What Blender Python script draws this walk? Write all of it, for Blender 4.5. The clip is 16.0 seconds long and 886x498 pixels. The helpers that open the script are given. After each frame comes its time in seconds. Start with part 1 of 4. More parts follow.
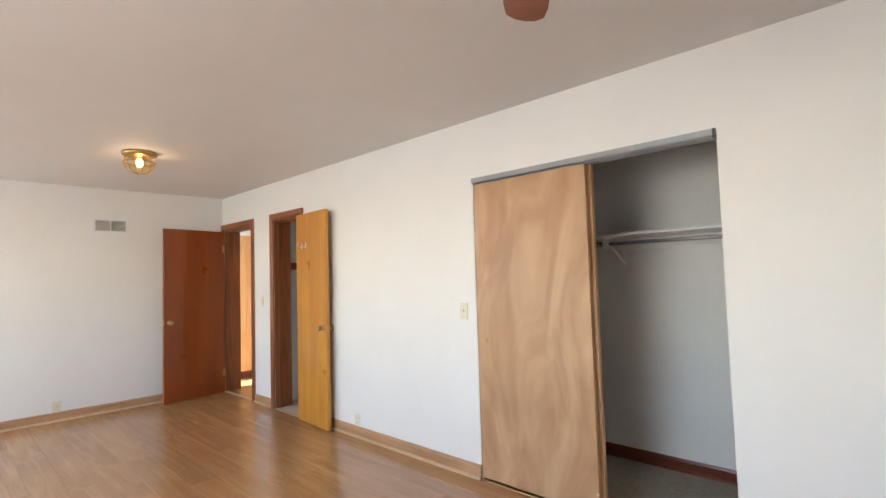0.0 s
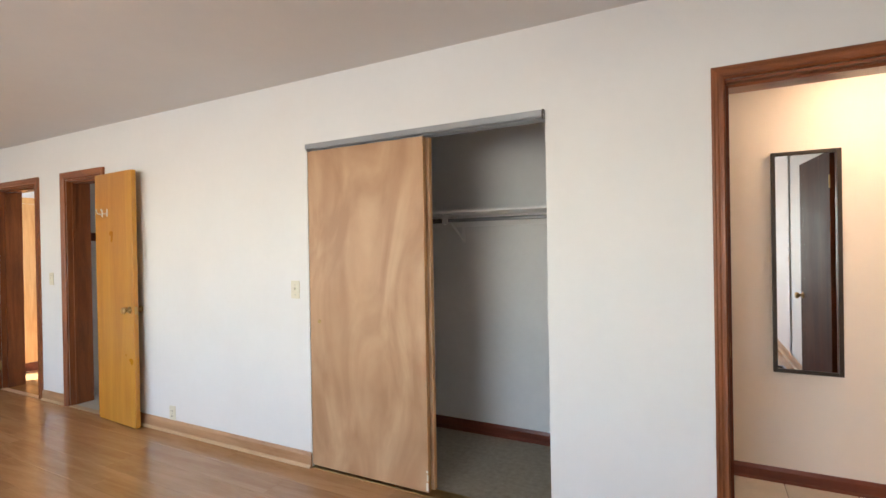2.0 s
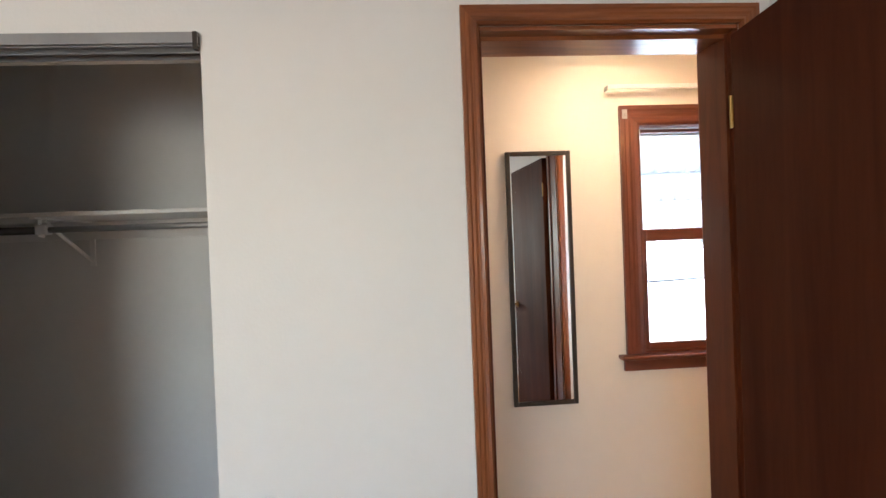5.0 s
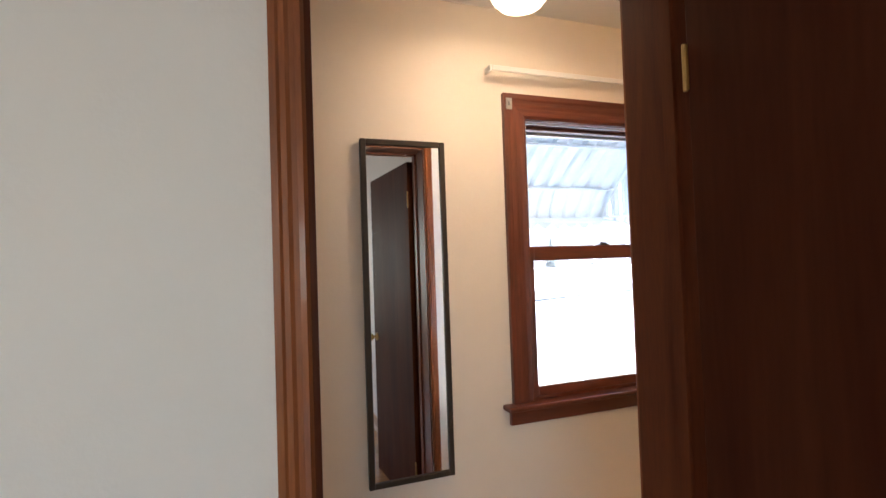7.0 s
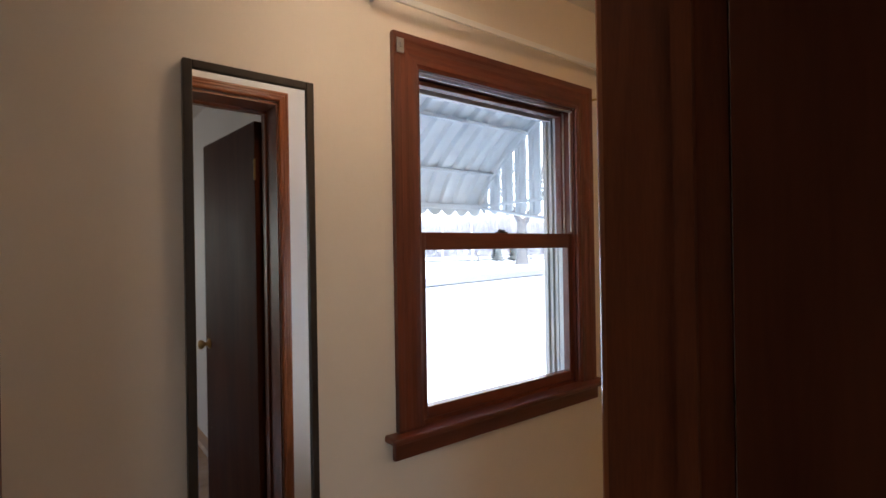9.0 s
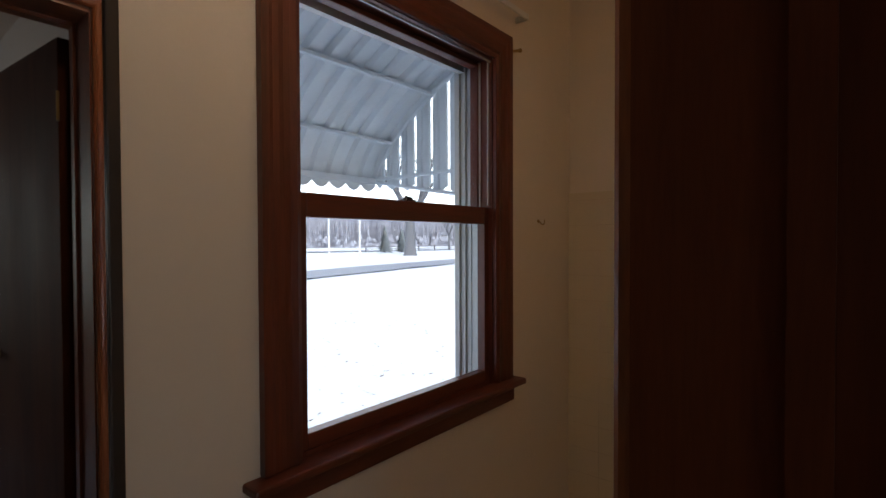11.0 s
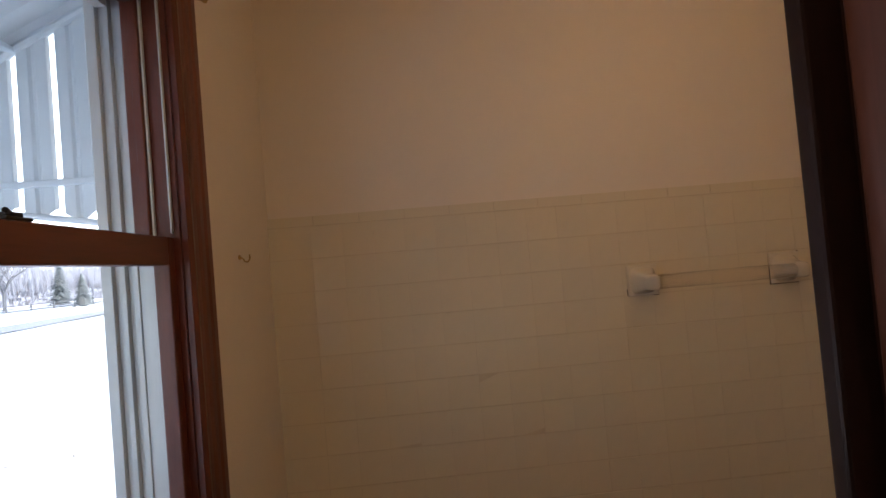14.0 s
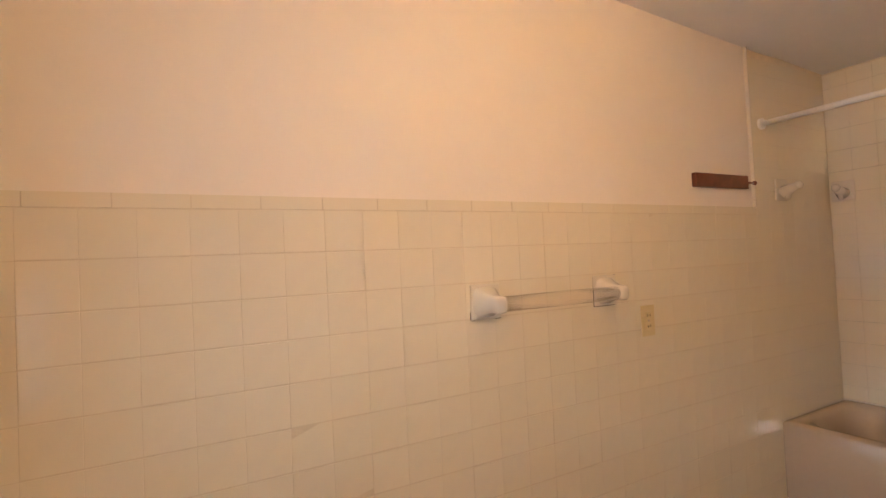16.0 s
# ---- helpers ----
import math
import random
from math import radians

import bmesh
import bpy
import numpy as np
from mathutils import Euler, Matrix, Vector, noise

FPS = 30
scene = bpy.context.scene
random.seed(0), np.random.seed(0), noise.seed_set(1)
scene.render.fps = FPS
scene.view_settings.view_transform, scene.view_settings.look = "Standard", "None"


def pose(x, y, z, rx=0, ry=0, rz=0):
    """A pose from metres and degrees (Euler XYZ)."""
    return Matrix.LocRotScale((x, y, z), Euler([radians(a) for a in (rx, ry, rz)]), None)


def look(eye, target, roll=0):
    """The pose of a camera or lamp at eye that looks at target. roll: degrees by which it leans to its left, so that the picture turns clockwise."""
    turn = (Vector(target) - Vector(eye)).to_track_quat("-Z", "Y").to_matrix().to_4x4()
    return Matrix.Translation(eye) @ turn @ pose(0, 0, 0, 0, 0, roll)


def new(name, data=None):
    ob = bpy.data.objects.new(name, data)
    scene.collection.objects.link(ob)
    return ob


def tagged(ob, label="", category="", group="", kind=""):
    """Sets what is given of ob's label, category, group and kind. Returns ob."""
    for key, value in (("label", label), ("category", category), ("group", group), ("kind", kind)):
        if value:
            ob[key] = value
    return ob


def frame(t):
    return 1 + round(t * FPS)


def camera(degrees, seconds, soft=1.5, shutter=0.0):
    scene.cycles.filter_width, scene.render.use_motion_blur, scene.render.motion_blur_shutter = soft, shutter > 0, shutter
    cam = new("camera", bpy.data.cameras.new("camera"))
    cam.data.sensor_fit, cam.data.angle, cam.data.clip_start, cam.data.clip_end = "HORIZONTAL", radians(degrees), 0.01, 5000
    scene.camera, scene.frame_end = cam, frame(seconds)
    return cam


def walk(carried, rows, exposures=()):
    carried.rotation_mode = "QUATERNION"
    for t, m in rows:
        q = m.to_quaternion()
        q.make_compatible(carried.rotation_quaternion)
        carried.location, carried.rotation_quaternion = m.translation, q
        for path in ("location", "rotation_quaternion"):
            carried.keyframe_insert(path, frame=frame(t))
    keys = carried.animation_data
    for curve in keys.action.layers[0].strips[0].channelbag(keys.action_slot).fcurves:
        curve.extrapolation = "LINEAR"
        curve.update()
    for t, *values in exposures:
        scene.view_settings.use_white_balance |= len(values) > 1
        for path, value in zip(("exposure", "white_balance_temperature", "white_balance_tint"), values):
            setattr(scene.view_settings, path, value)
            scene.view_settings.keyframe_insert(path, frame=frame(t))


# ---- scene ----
cam = camera(84.1, 16.0)
PATH = [
    (0, (-0.126, -2.593, 1.376), (-1.511, -1.155, 1.486), -1.7),
    (0.5, (-0.107, -2.543, 1.366), (-1.406, -1.025, 1.459), -1.6),
    (1, (-0.09, -2.49, 1.388), (-1.281, -0.884, 1.445), -1.4),
    (1.5, (-0.099, -2.432, 1.381), (-1.166, -0.741, 1.407), -1.1),
    (2, (-0.12, -2.359, 1.385), (-1.049, -0.588, 1.376), -1.0),
    (2.5, (-0.148, -2.277, 1.392), (-0.913, -0.429, 1.357), -1.1),
    (3, (-0.15, -2.16, 1.379), (-0.741, -0.25, 1.339), -1.5),
    (3.5, (-0.166, -1.961, 1.378), (-0.579, -0.005, 1.333), -1.9),
    (4, (-0.192, -1.755, 1.417), (-0.399, 0.233, 1.36), -2.2),
    (4.5, (-0.194, -1.585, 1.419), (-0.244, 0.414, 1.384), -2.3),
    (5, (-0.232, -1.378, 1.449), (-0.104, 0.618, 1.429), -2.2),
    (7.5, (-0.052, -0.617, 1.429), (0.77, 1.204, 1.494), -2.2),
    (8, (-0.042, -0.488, 1.448), (0.95, 1.247, 1.487), -2.1),
    (8.2, (-0.034, -0.448, 1.446), (1.019, 1.248, 1.478), -1.7),
    (10.3, (0.176, -0.045, 1.378), (1.583, 1.380, 1.343), -0.7),
    (10.5, (0.2, -0.012, 1.373), (1.652, 1.363, 1.341), -0.5),
    (11, (0.269, 0.036, 1.369), (1.805, 1.317, 1.333), -0.2),
    (11.5, (0.339, 0.162, 1.36), (2.014, 1.254, 1.335), -1.0),
    (12, (0.412, 0.267, 1.372), (2.214, 1.134, 1.361), -1.5),
    (12.5, (0.478, 0.353, 1.374), (2.381, 0.968, 1.381), -2.1),
    (13, (0.51, 0.39, 1.391), (2.479, 0.74, 1.416), -3.5),
    (13.5, (0.573, 0.482, 1.403), (2.571, 0.552, 1.429), -4.4),
    (14, (0.647, 0.51, 1.383), (2.644, 0.409, 1.436), -4.9),
    (14.5, (0.715, 0.537, 1.404), (2.692, 0.24, 1.434), -4.3),
    (15, (0.805, 0.553, 1.415), (2.749, 0.085, 1.429), -3.9),
    (15.5, (0.958, 0.584, 1.402), (2.809, -0.172, 1.428), -3.2),
    (16, (1.033, 0.582, 1.389), (2.788, -0.376, 1.444), -2.7),
]
EXPOSURE = [(0.0, 3.0), (2.0, 2.95), (5.0, 2.75), (7.5, 1.95), (8.2, 1.5), (10.3, 0.75), (10.6, 0.55), (11.0, 0.1), (11.5, 0.0), (12.0, -0.05), (13.0, -0.05), (13.5, 0.2), (14.0, 0.85), (14.5, 1.75), (15.0, 2.15), (16.0, 2.5)]
walk(cam, [(t, look(eye, target, roll)) for t, eye, target, roll in PATH], EXPOSURE)

# ---- world and light ----
world = bpy.data.worlds.new("world")
scene.world = world
world.use_nodes = True
_nt = world.node_tree
_sky = _nt.nodes.new("ShaderNodeTexSky")
_sky.sky_type, _sky.sun_disc = "NISHITA", False
_sky.sun_elevation, _sky.sun_rotation = radians(48), radians(150)
_sky.air_density, _sky.dust_density = 1.0, 0.4
_nt.links.new(_sky.outputs[0], _nt.nodes["Background"].inputs[0])
_nt.nodes["Background"].inputs[1].default_value = 0.15


def lamp(name, kind, energy, color, m, **settings):
    data = bpy.data.lights.new(name, kind)
    data.energy, data.color = energy, color
    if kind == "AREA":
        data.shape, data.size, data.size_y = "RECTANGLE", settings["size"], settings["size_y"]
    elif kind == "SUN":
        data.angle = settings["angle"]
    else:
        data.shadow_soft_size = settings["size"]
    ob = new(name, data)
    ob.matrix_world = m
    return ob


lamp("sun", "SUN", 4.1, (1.0, 0.97, 0.93), look((0, 0, 5), (0.35, 0.5, 4.3)), angle=radians(14))
# daylight in the bedroom's window openings
lamp("daylight_back", "AREA", 8.0, (0.80, 0.92, 1.0), look((-1.5, -4.92, 1.5), (-1.5, 0, 1.3)), size=2.0, size_y=1.3)
lamp("daylight_far", "AREA", 5.0, (0.76, 0.90, 1.0), look((-5.4, -4.92, 1.5), (-5.4, 0, 1.2)), size=1.4, size_y=1.3)
# lit bulbs: bathroom ceiling lights, bedroom ceiling light
lamp("bath_bulb", "AREA", 1.25, (1.0, 0.74, 0.50), pose(0.745, 0.695, 2.31), size=0.15, size_y=0.15)
lamp("tub_bulb", "POINT", 3.6, (1.0, 0.56, 0.205), pose(1.36, -0.30, 2.25), size=0.10)
lamp("bedroom_bulb", "POINT", 0.25, (1.0, 0.7, 0.4), pose(-4.667, -1.437, 2.335), size=0.03)


# ---- materials ----
def material(name, color, rough=0.5, metal=0.0, vary=0.08, scale=6.0, bump=0.0, bump_scale=60.0, stretch=(1, 1, 1), second=None, amount=0.5, spec=0.5, coat=0.0, per_object=0.0):
    """A paint, plaster, metal or ceramic: base colour broken by a broad and a fine noise, and a fine relief."""
    mat = bpy.data.materials.new(name)
    mat.use_nodes = True
    nt = mat.node_tree
    n, l = nt.nodes, nt.links
    b = n["Principled BSDF"]
    b.inputs["Roughness"].default_value, b.inputs["Metallic"].default_value = rough, metal
    b.inputs["Specular IOR Level"].default_value = spec
    b.inputs["Coat Weight"].default_value = coat
    tc = n.new("ShaderNodeTexCoord")
    mp = n.new("ShaderNodeMapping")
    mp.inputs["Scale"].default_value = stretch
    l.new(tc.outputs["Object"], mp.inputs[0])
    t1 = n.new("ShaderNodeTexNoise")
    t1.inputs["Scale"].default_value, t1.inputs["Detail"].default_value = scale, 6
    t2 = n.new("ShaderNodeTexNoise")
    t2.inputs["Scale"].default_value, t2.inputs["Detail"].default_value = scale * 9, 3
    add = n.new("ShaderNodeMath")
    add.operation, add.use_clamp = "MULTIPLY_ADD", True
    l.new(mp.outputs[0], t1.inputs[0])
    l.new(mp.outputs[0], t2.inputs[0])
    l.new(t2.outputs[0], add.inputs[0])
    add.inputs[1].default_value = 0.35
    l.new(t1.outputs[0], add.inputs[2])
    ramp = n.new("ShaderNodeValToRGB")
    ramp.color_ramp.elements[0].position, ramp.color_ramp.elements[1].position = 0.4, 0.95
    dark = second if second else tuple(c * (1 - vary) for c in color)
    light = color if second else tuple(min(1, c * (1 + vary)) for c in color)
    ramp.color_ramp.elements[0].color, ramp.color_ramp.elements[1].color = (*dark, 1), (*light, 1)
    l.new(add.outputs[0], ramp.inputs[0])
    out = ramp.outputs[0]
    if per_object:
        info = n.new("ShaderNodeObjectInfo")
        hsv = n.new("ShaderNodeHueSaturation")
        mr = n.new("ShaderNodeMapRange")
        mr.inputs["To Min"].default_value, mr.inputs["To Max"].default_value = 1 - per_object, 1 + per_object
        l.new(info.outputs["Random"], mr.inputs[0])
        l.new(mr.outputs[0], hsv.inputs["Value"])
        l.new(out, hsv.inputs["Color"])
        out = hsv.outputs[0]
    l.new(out, b.inputs["Base Color"])
    rr = n.new("ShaderNodeMapRange")
    rr.inputs["To Min"].default_value, rr.inputs["To Max"].default_value = max(0.02, rough * 0.8), min(1, rough * 1.2)
    l.new(t1.outputs[0], rr.inputs[0])
    l.new(rr.outputs[0], b.inputs["Roughness"])
    if bump:
        bt = n.new("ShaderNodeTexNoise")
        bt.inputs["Scale"].default_value, bt.inputs["Detail"].default_value = bump_scale, 4
        l.new(mp.outputs[0], bt.inputs[0])
        bn = n.new("ShaderNodeBump")
        bn.inputs["Strength"].default_value, bn.inputs["Distance"].default_value = bump, 0.004
        l.new(bt.outputs[0], bn.inputs["Height"])
        l.new(bn.outputs[0], b.inputs["Normal"])
    return mat


def wood(name, light, dark, axis="z", ring=14.0, warp=1.2, rough=0.35, fine=0.35, coat=0.0, per_object=0.0, blotch=0.25, spec=0.5, k=0.09):
    """Sawn wood: a stretched, warped figure along axis, fine pores and broad blotches."""
    mat = bpy.data.materials.new(name)
    mat.use_nodes = True
    nt = mat.node_tree
    n, l = nt.nodes, nt.links
    b = n["Principled BSDF"]
    b.inputs["Coat Weight"].default_value = coat
    b.inputs["Specular IOR Level"].default_value = spec
    tc = n.new("ShaderNodeTexCoord")
    mp = n.new("ShaderNodeMapping")
    mp.inputs["Scale"].default_value = {"x": (k, 1, 1), "y": (1, k, 1), "z": (1, 1, k)}[axis]
    src = tc.outputs["Object"]
    if per_object:
        info = n.new("ShaderNodeObjectInfo")
        sh = n.new("ShaderNodeVectorMath")
        sh.operation = "MULTIPLY_ADD"
        comb = n.new("ShaderNodeCombineXYZ")
        for i in range(3):
            l.new(info.outputs["Random"], comb.inputs[i])
        l.new(comb.outputs[0], sh.inputs[0])
        sh.inputs[1].default_value = (37, 53, 71)
        l.new(src, sh.inputs[2])
        src = sh.outputs[0]
    l.new(src, mp.inputs[0])
    big = n.new("ShaderNodeTexNoise")
    big.inputs["Scale"].default_value, big.inputs["Detail"].default_value, big.inputs["Distortion"].default_value = ring, 4, warp
    pores = n.new("ShaderNodeTexNoise")
    pores.inputs["Scale"].default_value, pores.inputs["Detail"].default_value = ring * 14, 3
    patch = n.new("ShaderNodeTexNoise")
    patch.inputs["Scale"].default_value, patch.inputs["Detail"].default_value = 3.0, 3
    l.new(mp.outputs[0], big.inputs[0])
    l.new(mp.outputs[0], pores.inputs[0])
    l.new(src, patch.inputs[0])
    m1 = n.new("ShaderNodeMath")
    m1.operation = "MULTIPLY_ADD"
    l.new(pores.outputs[0], m1.inputs[0])
    m1.inputs[1].default_value = fine
    l.new(big.outputs[0], m1.inputs[2])
    m2 = n.new("ShaderNodeMath")
    m2.operation = "MULTIPLY_ADD"
    l.new(patch.outputs[0], m2.inputs[0])
    m2.inputs[1].default_value = blotch
    l.new(m1.outputs[0], m2.inputs[2])
    ramp = n.new("ShaderNodeValToRGB")
    e = ramp.color_ramp.elements
    e[0].position, e[1].position = 0.55, 1.0
    e[0].color, e[1].color = (*dark, 1), (*light, 1)
    l.new(m2.outputs[0], ramp.inputs[0])
    out = ramp.outputs[0]
    if per_object:
        hsv = n.new("ShaderNodeHueSaturation")
        mr = n.new("ShaderNodeMapRange")
        mr.inputs["To Min"].default_value, mr.inputs["To Max"].default_value = 1 - per_object, 1 + per_object
        l.new(info.outputs["Random"], mr.inputs[0])
        l.new(mr.outputs[0], hsv.inputs["Value"])
        l.new(out, hsv.inputs["Color"])
        out = hsv.outputs[0]
    l.new(out, b.inputs["Base Color"])
    rr = n.new("ShaderNodeMapRange")
    rr.inputs["To Min"].default_value, rr.inputs["To Max"].default_value = rough * 0.75, rough * 1.25
    l.new(patch.outputs[0], rr.inputs[0])
    l.new(rr.outputs[0], b.inputs["Roughness"])
    bn = n.new("ShaderNodeBump")
    bn.inputs["Strength"].default_value, bn.inputs["Distance"].default_value = 0.15, 0.001
    l.new(m1.outputs[0], bn.inputs["Height"])
    l.new(bn.outputs[0], b.inputs["Normal"])
    return mat


def glowing(name, color, strength):
    mat = bpy.data.materials.new(name)
    mat.use_nodes = True
    b = mat.node_tree.nodes["Principled BSDF"]
    b.inputs["Base Color"].default_value = (*color, 1)
    b.inputs["Emission Color"].default_value = (*color, 1)
    b.inputs["Emission Strength"].default_value = strength
    return mat


def clear_glass(name, rough=0.0, tint=(1, 1, 1), gloss=0.5):
    """Clear sheet: see-through, with a sheen that grows towards grazing views."""
    mat = bpy.data.materials.new(name)
    mat.use_nodes = True
    n, l = mat.node_tree.nodes, mat.node_tree.links
    n.clear()
    o = n.new("ShaderNodeOutputMaterial")
    t, g, mix, lw = n.new("ShaderNodeBsdfTransparent"), n.new("ShaderNodeBsdfGlossy"), n.new("ShaderNodeMixShader"), n.new("ShaderNodeLayerWeight")
    t.inputs[0].default_value = (*tint, 1)
    g.inputs["Roughness"].default_value = rough
    p, q = n.new("ShaderNodeMath"), n.new("ShaderNodeMath")
    p.operation, q.operation, q.use_clamp = "POWER", "MULTIPLY_ADD", True
    l.new(lw.outputs["Facing"], p.inputs[0])
    p.inputs[1].default_value = 4.0
    l.new(p.outputs[0], q.inputs[0])
    q.inputs[1].default_value, q.inputs[2].default_value = gloss, 0.03
    l.new(q.outputs[0], mix.inputs[0])
    l.new(t.outputs[0], mix.inputs[1])
    l.new(g.outputs[0], mix.inputs[2])
    l.new(mix.outputs[0], o.inputs[0])
    return mat


WALL = material("wall_paint", (0.80, 0.79, 0.775), 0.55, vary=0.025, scale=2.2, bump=0.12, bump_scale=90)
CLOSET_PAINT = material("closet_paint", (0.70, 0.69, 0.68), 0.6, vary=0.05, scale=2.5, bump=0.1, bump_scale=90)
BATH_PAINT = material("bath_paint", (0.78, 0.70, 0.62), 0.5, vary=0.03, scale=2.0, bump=0.12, bump_scale=80)
CEIL = material("ceiling_paint", (0.72, 0.71, 0.71), 0.7, vary=0.03, scale=1.6, bump=0.15, bump_scale=120)
TRIM = wood("trim_wood", (0.32, 0.10, 0.032), (0.15, 0.042, 0.014), "z", 16, 1.0, 0.32, coat=0.25)
# darker copy of the trim wood: doorway shade put into the side jambs
JAMB_SHADED = wood("shaded_jamb_wood", (0.15, 0.038, 0.013), (0.085, 0.019, 0.007), "z", 16, 1.0, 0.45, spec=0.25)
TRIM_X = wood("trim_wood_long", (0.32, 0.10, 0.032), (0.15, 0.042, 0.014), "x", 16, 1.0, 0.32, coat=0.25)
BASE_X = wood("baseboard_wood", (0.52, 0.31, 0.17), (0.33, 0.17, 0.08), "x", 16, 1.0, 0.4)
WIN_X = wood("window_wood_long", (0.155, 0.037, 0.018), (0.075, 0.017, 0.009), "x", 16, 1.0, 0.40, coat=0.1)
RED_X = wood("dark_red_wood", (0.17, 0.040, 0.02), (0.085, 0.018, 0.010), "x", 16, 1.0, 0.3, coat=0.3)
WIN_Z = wood("window_wood", (0.155, 0.037, 0.018), (0.075, 0.017, 0.009), "z", 16, 1.0, 0.40, coat=0.1)
DOOR_RED = wood("hall_door_veneer", (0.30, 0.066, 0.007), (0.22, 0.042, 0.005), "z", 7, 1.4, 0.3, coat=0.2)
DOOR_GOLD = wood("gold_door_veneer", (0.58, 0.27, 0.035), (0.44, 0.17, 0.018), "z", 7, 1.4, 0.3, coat=0.2)
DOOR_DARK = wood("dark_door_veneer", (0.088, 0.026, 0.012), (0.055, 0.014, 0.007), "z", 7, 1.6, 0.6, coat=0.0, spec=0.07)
BIRCH = wood("birch_veneer", (0.62, 0.40, 0.235), (0.42, 0.235, 0.12), "z", 2.6, 2.6, 0.42, fine=0.06, blotch=0.35, k=0.38)
PINE = wood("pine_board", (0.75, 0.45, 0.2), (0.6, 0.3, 0.1), "z", 6, 3.0, 0.4)
LAMINATE = wood("laminate_plank", (0.48, 0.265, 0.12), (0.35, 0.18, 0.072), "x", 11, 1.6, 0.24, per_object=0.07, coat=0.3)
TILE = material("cream_wall_tile", (0.74, 0.66, 0.52), 0.13, vary=0.02, scale=3, per_object=0.012, coat=0.3)
GROUT = material("tile_grout", (0.63, 0.535, 0.40), 0.85, vary=0.1, scale=20, bump=0.2, bump_scale=200)
FLOOR_TILE = material("floor_tile", (0.56, 0.49, 0.41), 0.3, vary=0.12, scale=7, per_object=0.06)
FLOOR_GROUT = material("floor_grout", (0.26, 0.215, 0.17), 0.85, vary=0.15, scale=20, bump=0.2, bump_scale=200)
CARPET = material("closet_carpet", (0.34, 0.29, 0.22), 0.95, vary=0.2, scale=30, bump=0.8, bump_scale=300)
CERAMIC = material("white_ceramic", (0.70, 0.63, 0.54), 0.12, vary=0.02, coat=0.4)
TUB = material("tub_enamel", (0.46, 0.37, 0.29), 0.15, vary=0.03, coat=0.4)
PLATE = material("ivory_plastic", (0.72, 0.68, 0.55), 0.35, vary=0.03)
WHITE_METAL = material("white_enamel_metal", (0.78, 0.77, 0.76), 0.35, vary=0.03)
STEEL = material("dull_steel", (0.33, 0.33, 0.34), 0.4, metal=0.7, vary=0.1)
BRASS = material("aged_brass", (0.48, 0.33, 0.14), 0.32, metal=1.0, vary=0.15)
DARKMETAL = material("dark_metal", (0.06, 0.05, 0.045), 0.4, metal=0.8, vary=0.2)
FRAME_BLACK = material("black_frame_wood", (0.035, 0.024, 0.018), 0.35, vary=0.2, scale=20)
ALU = material("storm_aluminium", (0.60, 0.61, 0.60), 0.4, metal=0.2, vary=0.08)
AWNING = material("painted_awning_metal", (0.82, 0.89, 0.93), 0.4, vary=0.06, scale=9)
SNOW = material("snow", (0.72, 0.77, 0.84), 0.8, vary=0.04, scale=0.6, bump=0.8, bump_scale=8)
ASPHALT = material("wet_asphalt", (0.13, 0.155, 0.21), 0.5, vary=0.3, scale=1.0)
BARK = material("bark", (0.16, 0.165, 0.18), 0.9, vary=0.3, scale=10, bump=0.8, bump_scale=40)
# needles greyed and paled: distance haze is put into the colour
FIR_HAZED = material("hazed_fir_needles", (0.27, 0.30, 0.31), 0.8, vary=0.4, scale=6)
LEAF = material("dead_leaf", (0.11, 0.085, 0.065), 0.8, vary=0.3, scale=20)
MIRROR = material("mirror_silver", (0.9, 0.9, 0.9), 0.015, metal=1.0, vary=0.0)
GLASS = clear_glass("window_glass")
FROST = glowing("lit_frosted_glass", (1.0, 0.62, 0.30), 0.12)
DOME = glowing("lit_dome_glass", (1.0, 0.85, 0.65), 0.6)


# ---- building helpers ----
def box(bm, x0, x1, y0, y1, z0, z1, bevel=0.0):
    made = bmesh.ops.create_cube(bm, size=1.0, matrix=Matrix.Translation(((x0 + x1) / 2, (y0 + y1) / 2, (z0 + z1) / 2)) @ Matrix.Diagonal((x1 - x0, y1 - y0, z1 - z0, 1)))
    if bevel:
        edges = list({e for v in made["verts"] for e in v.link_edges})
        bmesh.ops.bevel(bm, geom=edges, offset=bevel, segments=2, affect="EDGES", profile=0.5)
    return bm


def boxes(*rows, bevel=0.0):
    bm = bmesh.new()
    for r in rows:
        box(bm, *r, bevel=bevel)
    return bm


def tube(bm, a, b, r0, r1=None, seg=16):
    a, b = Vector(a), Vector(b)
    d = b - a
    m = Matrix.Translation((a + b) / 2) @ d.to_track_quat("Z", "Y").to_matrix().to_4x4()
    bmesh.ops.create_cone(bm, cap_ends=True, segments=seg, radius1=r0, radius2=r0 if r1 is None else r1, depth=d.length, matrix=m)
    return bm


def ball(bm, c, r, sx=1, sy=1, sz=1, seg=16):
    bmesh.ops.create_uvsphere(bm, u_segments=seg, v_segments=seg // 2 + 2, radius=r, matrix=Matrix.Translation(c) @ Matrix.Diagonal((sx, sy, sz, 1)))
    return bm


